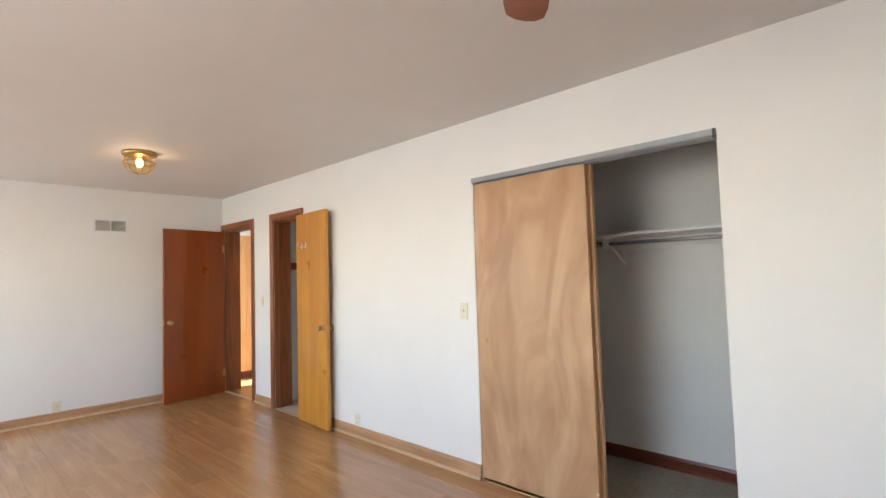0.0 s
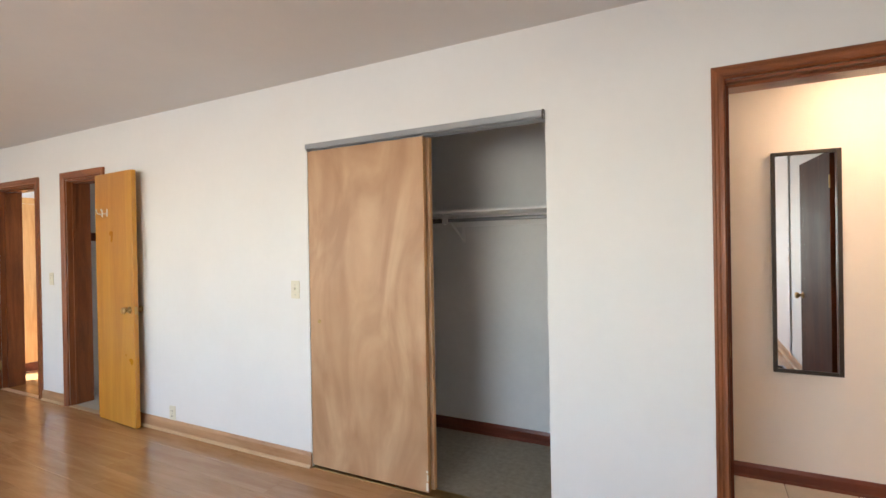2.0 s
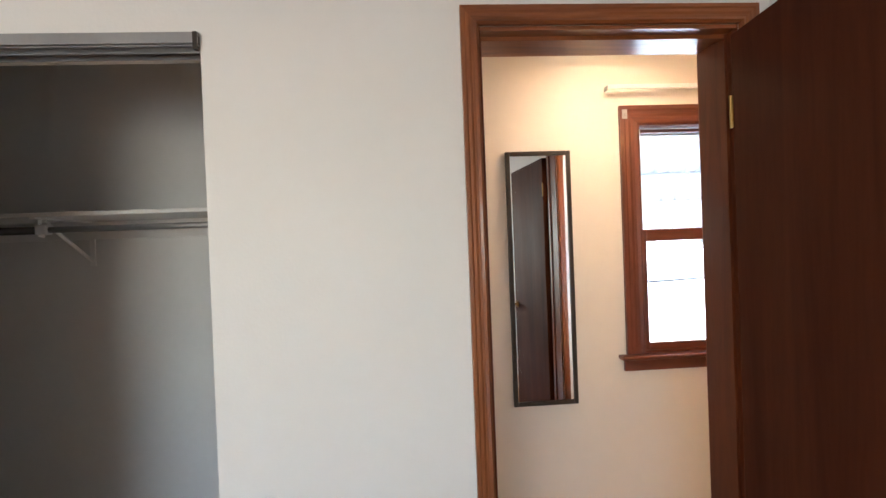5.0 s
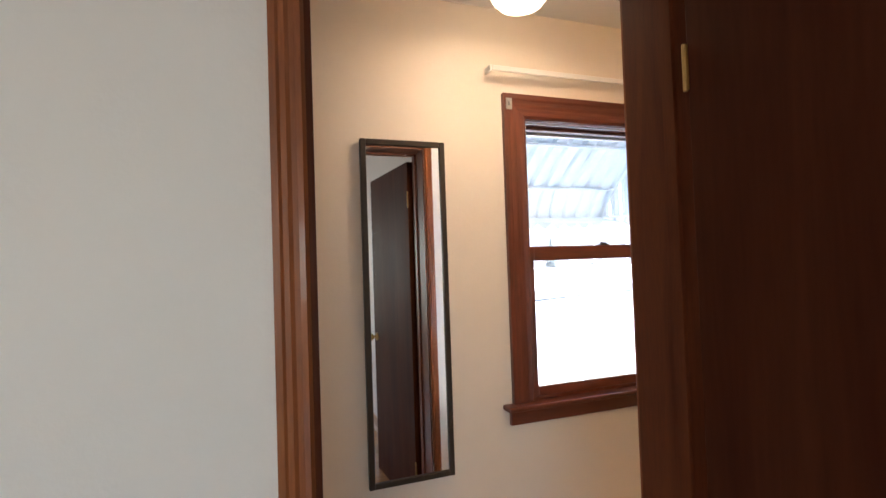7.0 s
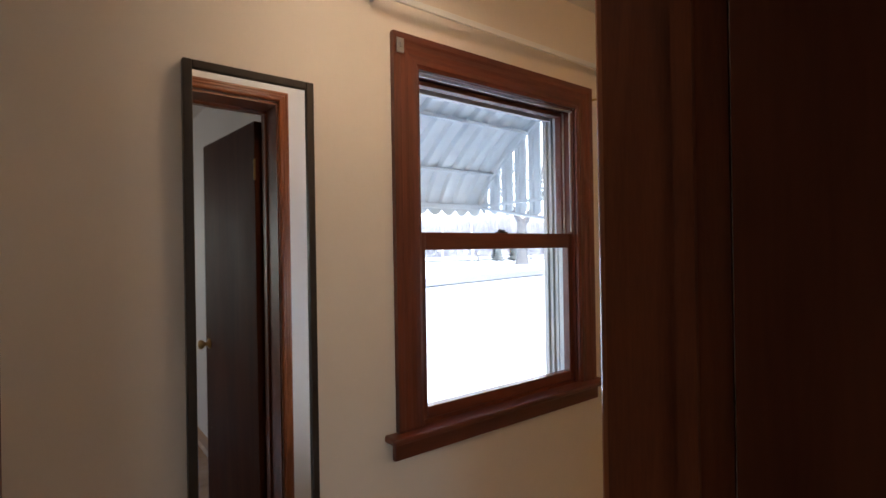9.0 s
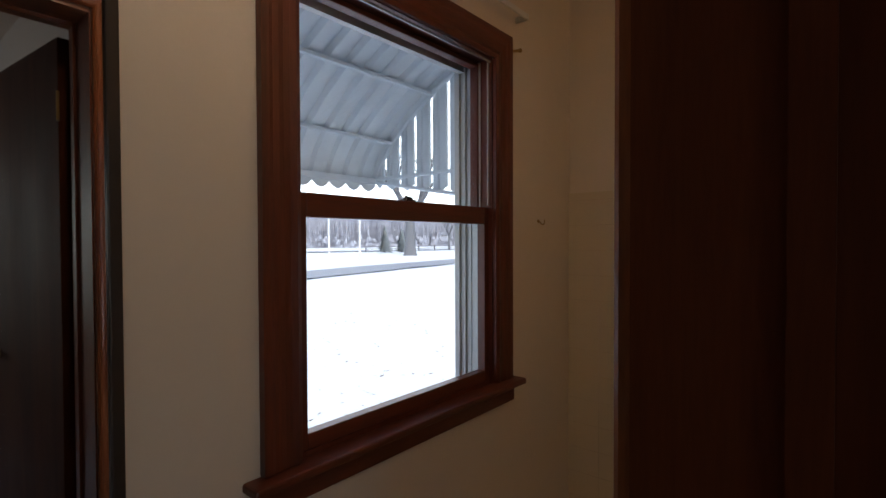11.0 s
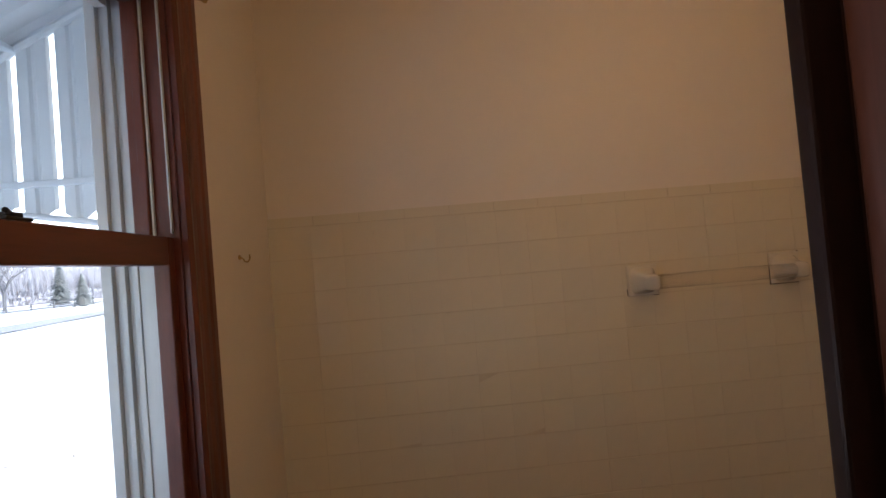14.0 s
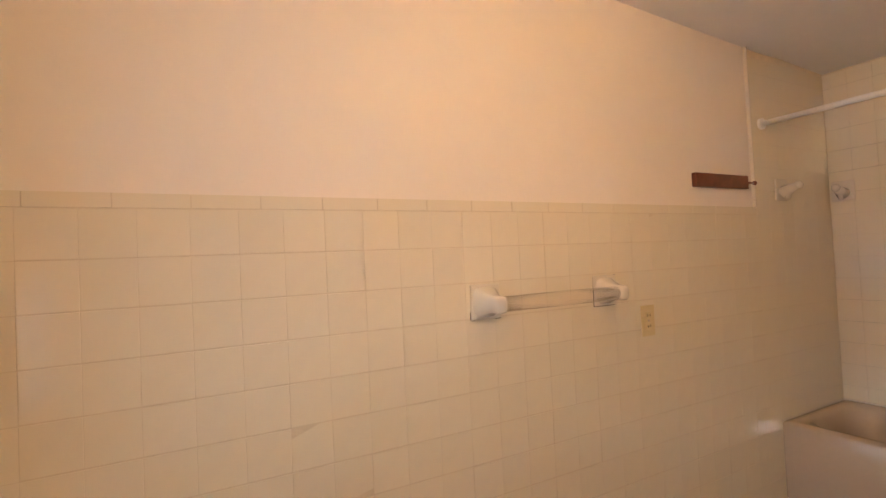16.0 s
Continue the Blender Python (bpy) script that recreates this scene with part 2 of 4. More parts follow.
def lathe(bm, profile, m=None, seg=24):
    """Turns (radius, height) pairs about z."""
    rings = []
    for r, z in profile:
        rings.append([bm.verts.new(Vector((max(r, 1e-4) * math.cos(2 * math.pi * i / seg), max(r, 1e-4) * math.sin(2 * math.pi * i / seg), z))) for i in range(seg)])
    for a, b in zip(rings, rings[1:]):
        for i in range(seg):
            bm.faces.new((a[i], a[(i + 1) % seg], b[(i + 1) % seg], b[i]))
    if m is not None:
        bmesh.ops.transform(bm, matrix=m, verts=[v for ring in rings for v in ring])
    return bm


def mould(bm, profile, a, b, side, out):
    """A moulding from a to b: profile pairs (across, proud), across along side and proud along out."""
    a, b, side, out = Vector(a), Vector(b), Vector(side), Vector(out)
    ends = [[bm.verts.new(p + side * u + out * w) for u, w in profile] for p in (a, b)]
    k = len(profile)
    for i in range(k):
        bm.faces.new((ends[0][i], ends[0][(i + 1) % k], ends[1][(i + 1) % k], ends[1][i]))
    bm.faces.new(ends[0][::-1])
    bm.faces.new(ends[1])
    return bm


def link(name, bm, mat, smooth=False):
    bmesh.ops.recalc_face_normals(bm, faces=bm.faces)
    me = bpy.data.meshes.new(name)
    bm.to_mesh(me)
    bm.free()
    me.materials.append(mat)
    if smooth:
        for p in me.polygons:
            p.use_smooth = True
    return new(name, me)


def part(name, bm, mat, parent, label="", smooth=False):
    ob = link(name, bm, mat, smooth)
    ob.parent = parent
    if label:
        tagged(ob, label)
    return ob


def thing(name, label, category, at=(0, 0, 0), rz=0.0, group="", kind=""):
    ob = new(name)
    ob.empty_display_size = 0.1
    ob.matrix_world = pose(*at, 0, 0, rz)
    return tagged(ob, label, category, group, kind)


def structure(name, bm, mat, label=""):
    return tagged(link(name, bm, mat), label, name.split("_")[0], kind="structure")


# ---- plan ----
H, HB = 2.46, 2.44           # ceilings: bedroom, bathroom
CX = 0.908                    # inner wall of the bathroom, past the door
T = 0.198                     # thickness of the wall between bedroom and bathroom
XL, XR, YB = -6.585, 0.84, -5.0   # bedroom
BX, BY = 2.30, 1.00           # bathroom: tiled wall, window wall
TUBY, BACKY = -1.81, -2.39   # tub's apron, wall behind it
DOOR = 2.047                  # door openings
HALL0, HALL1 = -6.52, -5.74
C0, C1 = -5.205, -4.64
S0, S1, SZ = -2.32, -0.783, 2.04
B0, B1, DB = -0.022, 0.743, 2.058
WX0, WX1, WZ0, WZ1 = 0.905, 1.707, 0.80, 2.01   # rough opening of the bathroom's window

structure("floor", boxes((XL - 0.2, XR + 0.1, YB - 0.2, 0.0, -0.2, -0.012)), GROUT, "subfloor under wood laminate planks")
structure("floor_hall", boxes((XL - 0.6, -5.45, 0.0, 2.6, -0.2, 0.0)), LAMINATE, "wood floor of the hall")
structure("floor_small_closet", boxes((-5.36, -4.55, 0.0, 0.72, -0.2, 0.001)), FLOOR_TILE, "pale vinyl floor of the small closet")
structure("floor_closet", boxes((-4.5, -0.5, 0.0, 1.1, -0.2, 0.0)), CARPET, "worn grey-beige carpet in the closets")
structure("floor_bathroom", boxes((-0.4, BX + 0.1, 0.0, BY, -0.2, 0.008), (CX - 0.02, BX + 0.1, BACKY - 0.1, 0.0, -0.2, 0.008)), FLOOR_GROUT, "grout bed of the bathroom floor")
structure("ceiling", boxes((XL - 0.2, XR + 0.1, YB - 0.2, T * 0.5, H, H + 0.15)), CEIL, "plain painted plaster ceiling of the bedroom")
structure("ceiling_closets", boxes((XL - 0.6, -0.4, T * 0.5, 2.6, H, H + 0.15)), CEIL, "plain ceiling above hall and closets")


def bath_ceiling(y):
    """The bathroom's ceiling falls gently towards the tub."""
    return 2.44 - 0.05 * (BY - y)


bm = boxes((-0.4, BX + 0.1, T * 0.5, BY + 0.2, 0, 0.2), (XR + 0.1, BX + 0.1, BACKY - 0.1, T * 0.5, 0, 0.2))
for v in bm.verts:
    v.co.z += bath_ceiling(v.co.y)
structure("ceiling_bathroom", bm, WALL, "plain painted bathroom ceiling")

w1 = bmesh.new()
for x0, x1, z0 in ((XL - 0.15, HALL0, 0), (HALL0, HALL1, DOOR), (HALL1, C0, 0), (C0, C1, DOOR), (C1, S0, 0), (S0, S1, SZ), (S1, B0, 0), (B0, B1, DB), (B1, CX, 0)):
    box(w1, x0, x1, 0, T, z0 if z0 else -0.05, H)
structure("wall_north", w1, WALL, "white painted plaster wall with doors and closets")
structure("wall_west", boxes((XL - 0.15, XL, YB - 0.15, 0.0, -0.05, H)), WALL, "white painted plaster wall")
structure("wall_east", boxes((XR, XR + 0.05, YB - 0.15, 0.0, -0.05, H)), WALL, "white painted plaster wall behind the open door")
wb = bmesh.new()
WINS = ((-6.1, -4.7), (-2.5, -0.5))
xs = [XL] + [v for w in WINS for v in w] + [XR]
for i in range(0, len(xs), 2):
    box(wb, xs[i], xs[i + 1], YB - 0.15, YB, -0.05, H)
for a, b in WINS:
    box(wb, a, b, YB - 0.15, YB, -0.05, 0.85)
    box(wb, a, b, YB - 0.15, YB, 2.1, H)
structure("wall_south", wb, WALL, "white painted wall with the bedroom's windows")
structure("wall_window", boxes((-0.5, WX0, BY, BY + 0.16, -0.05, HB + 0.1), (WX1, BX + 0.12, BY, BY + 0.16, -0.05, HB + 0.1), (WX0, WX1, BY, BY + 0.16, -0.05, WZ0), (WX0, WX1, BY, BY + 0.16, WZ1, HB + 0.1)), BATH_PAINT, "cream painted wall with mirror and window")
structure("wall_tiled", boxes((BX + 0.004, BX + 0.12, BACKY - 0.1, BY, -0.05, HB + 0.1)), BATH_PAINT, "cream painted wall above a tiled wainscot")
structure("wall_tub", boxes((XR, BX, BACKY - 0.12, BACKY - 0.008, -0.05, HB + 0.1)), GROUT, "tiled wall behind the tub")
structure("wall_bath_inner", boxes((XR + 0.05, CX, BACKY, 0.0, -0.05, HB + 0.1)), BATH_PAINT, "cream painted inner wall of the bathroom")
structure("wall_bath_west", boxes((-0.5, -0.38, T, BY, -0.05, HB + 0.1)), BATH_PAINT, "cream painted end wall of the bathroom")
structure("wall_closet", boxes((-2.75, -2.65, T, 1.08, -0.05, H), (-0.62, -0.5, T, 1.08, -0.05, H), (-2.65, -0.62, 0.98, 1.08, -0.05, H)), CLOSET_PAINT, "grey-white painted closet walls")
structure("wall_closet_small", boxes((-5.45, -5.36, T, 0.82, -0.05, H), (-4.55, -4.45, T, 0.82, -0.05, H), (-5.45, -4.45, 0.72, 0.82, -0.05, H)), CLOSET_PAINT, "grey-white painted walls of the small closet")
structure("wall_hall", boxes((XL - 0.75, XL - 0.6, T, 2.6, -0.05, H), (-5.5, -5.45, 0.0 + T, 2.6, -0.05, H), (XL - 0.75, -5.45, 2.5, 2.6, -0.05, H)), WALL, "white hall walls beyond the open door")
# ---- doors ----
CASING = ((0, 0), (0, 0.012), (0.008, 0.018), (0.018, 0.014), (0.028, 0.014), (0.036, 0.017), (0.046, 0.017), (0.052, 0.02), (0.064, 0.02), (0.064, 0))


def casing_run(parent, name, a, b, side, out, mat, lean_a, lean_b, wide=1.0):
    """One length of moulded casing from a to b, its ends leaning to meet in a mitre."""
    bm = bmesh.new()
    va, vb, sd, o = Vector(a), Vector(b), Vector(side), Vector(out)
    along = (vb - va).normalized()
    ends = []
    for p, lean in ((va, lean_a), (vb, lean_b)):
        ends.append([bm.verts.new(p + sd * (u * wide) + along * (lean * u * wide) + o * w) for u, w in CASING])
    k = len(CASING)
    for i in range(k):
        bm.faces.new((ends[0][i], ends[0][(i + 1) % k], ends[1][(i + 1) % k], ends[1][i]))
    bm.faces.new(ends[0][::-1])
    bm.faces.new(ends[1])
    part(name, bm, mat, parent)


def door_casing(name, x0, x1, z1, y, out, label, wide=1.0):
    """Moulded casing, mitred at the head, round an opening in a wall that faces out (-1 or 1 along y)."""
    t = thing(name, label, "door trim", (0, 0, 0), kind="structure")
    o = (0, out, 0)
    casing_run(t, "side_casing", (x0, y, 0), (x0, y, z1), (-1, 0, 0), o, TRIM, 0, 1, wide)
    casing_run(t, "side_casing", (x1, y, 0), (x1, y, z1), (1, 0, 0), o, TRIM, 0, 1, wide)
    casing_run(t, "head_casing", (x0, y, z1), (x1, y, z1), (0, 0, 1), o, TRIM_X, -1, 1, wide)
    return t


def jamb(name, x0, x1, z1, label, stop_y, mat):
    t = thing(name, label, "door frame", kind="structure")
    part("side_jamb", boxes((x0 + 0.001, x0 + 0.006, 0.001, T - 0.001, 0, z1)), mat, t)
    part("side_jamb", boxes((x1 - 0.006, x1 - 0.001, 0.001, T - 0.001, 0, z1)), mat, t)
    part("head_jamb", boxes((x0 + 0.006, x1 - 0.006, 0.001, T - 0.001, z1 - 0.012, z1 - 0.001)), TRIM_X, t)
    part("door_stop", boxes((x0 + 0.006, x0 + 0.015, stop_y, stop_y + 0.03, 0, z1 - 0.012)), mat, t)
    part("door_stop", boxes((x1 - 0.015, x1 - 0.006, stop_y, stop_y + 0.03, 0, z1 - 0.012)), mat, t)
    part("door_stop", boxes((x0 + 0.015, x1 - 0.015, stop_y, stop_y + 0.03, z1 - 0.024, z1 - 0.012)), TRIM_X, t)
    return t


def knob(parent, x, y0, y1, z, mat=BRASS):
    """A pair of round knobs on both faces of a leaf that lies between y0 and y1."""
    for y, s in ((y0, -1), (y1, 1)):
        bm = bmesh.new()
        lathe(bm, ((0.0, 0.0), (0.028, 0.0), (0.026, 0.006), (0.011, 0.01), (0.010, 0.025), (0.022, 0.034), (0.026, 0.046), (0.021, 0.056), (0.0, 0.06)), pose(x, y, z, 90 if s < 0 else -90))
        part("door_knob", bm, mat, parent, "round brass knob", smooth=True)


def leaf(name, label, mat, width, height, hinge, angle, knob_x, hinge_side=1, plate_width=0.022):
    """A flush door leaf from the hinge along its own x."""
    t = thing(name, label, "door", hinge, angle)
    part("leaf", boxes((0.0, width, -0.0175, 0.0175, 0.008, height), bevel=0.002), mat, t)
    knob(t, knob_x, -0.0175, 0.0175, 0.93)
    part("latch_plate", boxes((width - 0.0005, width + 0.0015, -0.012, 0.012, 0.90, 0.96)), BRASS, t)
    for z in (0.25, height - 0.22):
        s = hinge_side
        bm = boxes((-0.004, plate_width, min(s * 0.0165, s * 0.0195), max(s * 0.0165, s * 0.0195), z - 0.045, z + 0.045))
        tube(bm, (-0.005, s * 0.020, z - 0.047), (-0.005, s * 0.020, z + 0.047), 0.0045, seg=10)
        part("hinge", bm, BRASS, t, "brass hinge")
    return t


door_casing("trim_hall_door", HALL0, HALL1, DOOR, 0, -1, "moulded brown wooden casing round the hall doorway")
jamb("door_frame_hall", HALL0, HALL1, DOOR, "brown wooden frame of the hall doorway", 0.045, TRIM)
door_casing("trim_small_closet", C0, C1, DOOR, 0, -1, "moulded brown wooden casing round the small closet")
jamb("door_frame_small_closet", C0, C1, DOOR, "brown wooden frame of the small closet", 0.045, TRIM)
door_casing("trim_bath_door", B0, B1, DB, 0, -1, "moulded brown wooden casing round the bathroom doorway", 0.8)
door_casing("trim_bath_inner", B0, B1, DB, T, 1, "moulded brown wooden casing on the bathroom side", 0.6)
t = jamb("door_frame_bath", B0, B1, DB, "brown wooden frame of the bathroom doorway", 0.045, JAMB_SHADED)
part("strike_plate", boxes((B0 + 0.006, B0 + 0.0075, 0.012, 0.040, 0.90, 0.96)), BRASS, t, "brass strike plate")
tagged(link("door_threshold", boxes((B0 + 0.016, B1 - 0.016, 0.0, T, -0.01, 0.012), bevel=0.004), TRIM_X), "worn brown wooden threshold of the bathroom", "threshold", kind="structure")

for nm, x0, x1, lab in (("hall", HALL0, HALL1, "pale wooden threshold strip of the hall doorway"), ("small_closet", C0, C1, "pale wooden threshold strip of the small closet")):
    tagged(link("threshold_" + nm, boxes((x0 + 0.016, x1 - 0.016, -0.022, 0.03, 0.001, 0.008), bevel=0.003), wood("threshold_wood", (0.66, 0.47, 0.29), (0.50, 0.32, 0.18), "x", 16, 1.0, 0.4)), lab, "threshold", kind="structure")

leaf("hall_door", "open red-brown flush wooden door with brass knob", DOOR_RED, 0.74, 2.02, (HALL0 + 0.025, -0.03, 0), -80, 0.68)
gold = leaf("small_closet_door", "open golden flush wooden door with coat hooks", DOOR_GOLD, 0.58, 2.03, (C1 + 0.03, -0.045, 0), -3.5, 0.52)
for hx in (0.12, 0.20):
    bm = boxes((hx - 0.008, hx + 0.008, -0.021, -0.0175, 1.68, 1.74), bevel=0.001)
    tube(bm, (hx, -0.02, 1.70), (hx, -0.055, 1.705), 0.004, seg=8)
    tube(bm, (hx, -0.055, 1.705), (hx, -0.062, 1.73), 0.004, seg=8)
    ball(bm, (hx, -0.062, 1.733), 0.007, seg=8)
    part("coat_hook", bm, WHITE_METAL, gold, "pale metal coat hook", smooth=True)
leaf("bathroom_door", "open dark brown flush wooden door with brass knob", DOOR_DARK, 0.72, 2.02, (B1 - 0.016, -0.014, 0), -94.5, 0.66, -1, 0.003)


# ---- baseboards ----
def baseboard(name, a, b, out, mat, h=0.095, label="brown wooden baseboard with shoe moulding", z=0.0):
    t = thing(name, label, "baseboard", kind="structure")
    d = (Vector(b) - Vector(a)).normalized()
    bm = bmesh.new()
    mould(bm, ((z, 0.0), (z, 0.013), (z + h - 0.02, 0.013), (z + h - 0.012, 0.010), (z + h, 0.006), (z + h, 0.0)), a, b, (0, 0, 1), out)
    part("board", bm, mat, t)
    bm = bmesh.new()
    mould(bm, ((z, 0.0132), (z, 0.026), (z + 0.008, 0.025), (z + 0.017, 0.019), (z + 0.019, 0.0132)), a, b, (0, 0, 1), out)
    part("shoe", bm, mat if mat == RED_X else SHOE, t, "" if mat == RED_X else "pale worn shoe moulding")


SHOE = wood("pale_shoe_wood", (0.66, 0.47, 0.29), (0.50, 0.32, 0.18), "x", 16, 1.0, 0.4)
BASE_Y = wood("baseboard_wood_cross", (0.52, 0.31, 0.17), (0.33, 0.17, 0.08), "y", 16, 1.0, 0.4)
for a, b in ((HALL1 + 0.065, C0 - 0.065), (C1 + 0.065, S0), (S1, B0 - 0.053)):
    baseboard("baseboard", (a, 0, 0), (b, 0, 0), (0, -1, 0), BASE_X)
baseboard("baseboard_west", (XL, YB, 0), (XL, -0.03, 0), (1, 0, 0), BASE_Y)
baseboard("baseboard_east", (XR, YB, 0), (XR, -0.03, 0), (-1, 0, 0), BASE_Y)
baseboard("baseboard_south", (XL, YB, 0), (XR, YB, 0), (0, 1, 0), BASE_X)
baseboard("baseboard_closet", (-2.65, 0.98, 0), (-0.62, 0.98, 0), (0, -1, 0), RED_X, 0.085, "dark red wooden baseboard in the closet")
baseboard("baseboard_bath", (-0.38, BY, 0.008), (BX - 0.01, BY, 0.008), (0, -1, 0), RED_X, 0.085, "red-brown wooden baseboard under the mirror")

# ---- sliding closet ----
for y, x0, x1, lab in ((0.016, S0 + 0.005, -1.476, "pale birch plywood sliding closet door, pushed open"), (0.062, S0 + 0.02, -1.462, "pale birch plywood sliding closet door behind another")):
    t = thing("closet_door", lab, "closet door", (x0, y, 0), group="sliding closet doors")
    part("panel", boxes((0, x1 - x0, -0.016, 0.016, 0.02, 2.0), bevel=0.002), BIRCH, t)
    bm = bmesh.new()
    lathe(bm, ((0.0, -0.001), (0.014, 0.0), (0.013, 0.002), (0.006, 0.0022), (0.005, 0.0008), (0, 0.0008)), pose(0.075, -0.016, 0.93, 90))
    part("finger_pull", bm, BRASS, t, "small round brass finger pull", smooth=True)
    part("edge_band", boxes((x1 - x0, x1 - x0 + 0.0012, -0.015, 0.015, 0.02, 2.0)), PINE, t, "pale sawn plywood edge")
    if y < 0.05:
        bm = boxes((x1 - x0 - 0.012, x1 - x0 + 0.002, -0.0172, -0.0158, 0.03, 0.075), (x1 - x0 - 0.007, x1 - x0 + 0.002, -0.0172, -0.0158, 0.085, 0.12), (x1 - x0 - 0.01, x1 - x0 + 0.002, -0.0172, -0.0158, 0.13, 0.142))
        part("chipped_edge", bm, PLATE, t, "chipped pale veneer edge")
    for px in (0.1, x1 - x0 - 0.1):
        bm = boxes((px - 0.025, px + 0.025, -0.004, 0.004, 2.0, 2.022))
        tube(bm, (px, -0.006, 2.02), (px, 0.006, 2.02), 0.011, seg=12)
        part("roller", bm, STEEL, t)
t = thing("closet_track", "grey metal sliding door track under the opening's head", "door track", (0, 0, 0))
part("rail", boxes((S0, S1, -0.016, -0.013, 2.014, SZ + 0.004), (S0, S1, -0.013, 0.11, SZ - 0.004, SZ - 0.001), (S0, S1, 0.032, 0.035, 2.006, SZ - 0.004), (S0, S1, 0.080, 0.083, 2.006, SZ - 0.004), (S0, S1, -0.013, -0.003, 2.008, 2.011)), STEEL, t)
part("end_stop", boxes((S1 - 0.012, S1 - 0.001, -0.02, 0.0, 1.998, SZ + 0.004)), DARKMETAL, t)
t = thing("floor_track", "worn metal floor guide of the sliding doors", "door track", (0, 0, 0))
part("guide", boxes((S0, S1, -0.004, 0.085, 0.0, 0.006), bevel=0.001), BRASS, t)
t = thing("closet_shelf", "thin white closet shelf on metal brackets", "shelf", (0, 0, 0))
part("board", boxes((-2.64, -0.63, 0.62, 0.975, 1.614, 1.630), bevel=0.002), WHITE_METAL, t)
part("cleat", boxes((-2.64, -0.63, 0.958, 0.978, 1.531, 1.613)), WHITE_METAL, t)
for bx in (-1.69, -2.3):
    bm = boxes((bx - 0.012, bx + 0.012, 0.972, 0.978, 1.41, 1.531), (bx - 0.01, bx + 0.01, 0.62, 0.958, 1.606, 1.613))
    tube(bm, (bx, 0.972, 1.43), (bx, 0.68, 1.601), 0.008, seg=8)
    tube(bm, (bx, 0.66, 1.608), (bx, 0.645, 1.546), 0.007, seg=8)
    tube(bm, (bx, 0.645, 1.546), (bx, 0.675, 1.541), 0.007, seg=8)
    part("bracket", bm, WHITE_METAL, t, "white metal bracket")
t = thing("closet_rod", "brown metal hanging rod under the closet shelf", "closet rod", (0, 0, 0))
part("rod", tube(bmesh.new(), (-2.645, 0.66, 1.564), (-1.68, 0.66, 1.564), 0.0155), DARKMETAL, t, "brown outer tube", smooth=True)
part("rod", tube(bmesh.new(), (-1.68, 0.66, 1.564), (-0.625, 0.66, 1.564), 0.0125), STEEL, t, "dull steel inner tube", smooth=True)
part("collar", boxes((-1.70, -1.655, 0.640, 0.680, 1.545, 1.585), bevel=0.006), WHITE_METAL, t, "pale collar")
for rx, s in ((-2.65, 1), (-0.62, -1)):
    part("socket", tube(bmesh.new(), (rx, 0.66, 1.564), (rx + s * 0.012, 0.66, 1.564), 0.025), STEEL, t)

# ---- small closet and hall ----
t = thing("closet_cleat", "dark brown wooden shelf cleat in the small closet", "shelf", (0, 0, 0))
part("board", boxes((-5.355, -4.555, 0.70, 0.719, 1.50, 1.58), (-5.355, -5.335, 0.2, 0.70, 1.50, 1.58)), RED_X, t)
baseboard("baseboard_small_closet", (-5.36, 0.72, 0), (-4.55, 0.72, 0), (0, -1, 0), RED_X, 0.085, "dark wooden baseboard in the small closet")
t = thing("hall_cabinet", "knotty pine door panel in the hall", "pine panel", (XL - 0.6, 0.42, 0))
part("frame", boxes((0.0, 0.02, -0.06, 0.0, 0, 2.05), (0.0, 0.02, 0.62, 0.68, 0, 2.05), (0.0, 0.02, 0.0, 0.62, 1.98, 2.05)), PINE, t)
part("panel", boxes((0.002, 0.014, 0.003, 0.617, 0.10, 1.977)), PINE, t)
part("plinth", boxes((0.0, 0.016, 0.003, 0.617, 0.0, 0.097)), RED_X, t)


# ---- switches, outlets, vents ----
YELLOWED = material("yellowed_plastic", (0.60, 0.48, 0.26), 0.35, vary=0.05)


def plate(name, label, category, m, kind, mat=PLATE):
    t = new(name)
    t.empty_display_size = 0.05
    t.matrix_world = m
    tagged(t, label, category)
    part("cover", boxes((-0.035, 0.035, -0.006, 0.0, -0.0575, 0.0575), bevel=0.002), mat, t)
    if kind == "switch":
        part("toggle", boxes((-0.005, 0.005, -0.018, -0.006, -0.002, 0.014), bevel=0.002), mat, t)
        screws = (-0.03, 0.03)
    else:
        for z in (-0.02, 0.02):
            s = part("socket", boxes((-0.016, 0.016, -0.008, -0.006, z - 0.013, z + 0.013), bevel=0.003), mat, t)
            part("slot", boxes((-0.008, -0.005, -0.0085, -0.0078, z - 0.005, z + 0.005), (0.005, 0.008, -0.0085, -0.0078, z - 0.005, z + 0.005)), DARKMETAL, s)
        screws = (0.0,)
    for z in screws:
        part("screw", tube(bmesh.new(), (0, -0.0062, z), (0, -0.0075, z), 0.003, seg=8), STEEL, t)
    return t


plate("light_switch", "ivory toggle light switch beside the closet", "light switch", pose(-2.434, 0, 1.126), "switch")
plate("light_switch", "ivory toggle light switch between two doorways", "light switch", pose(-5.48, 0, 1.15), "switch")
plate("wall_outlet", "ivory wall outlet above the baseboard", "outlet", pose(-3.72, 0, 0.145), "outlet")
plate("wall_outlet", "ivory wall outlet low on the white wall", "outlet", pose(XL, -1.69, 0.145, 0, 0, 90), "outlet")
plate("wall_outlet", "yellowed wall outlet in the bathroom tiles", "outlet", pose(BX - 0.009, -0.959, 1.137, 0, 0, -90), "outlet", YELLOWED)

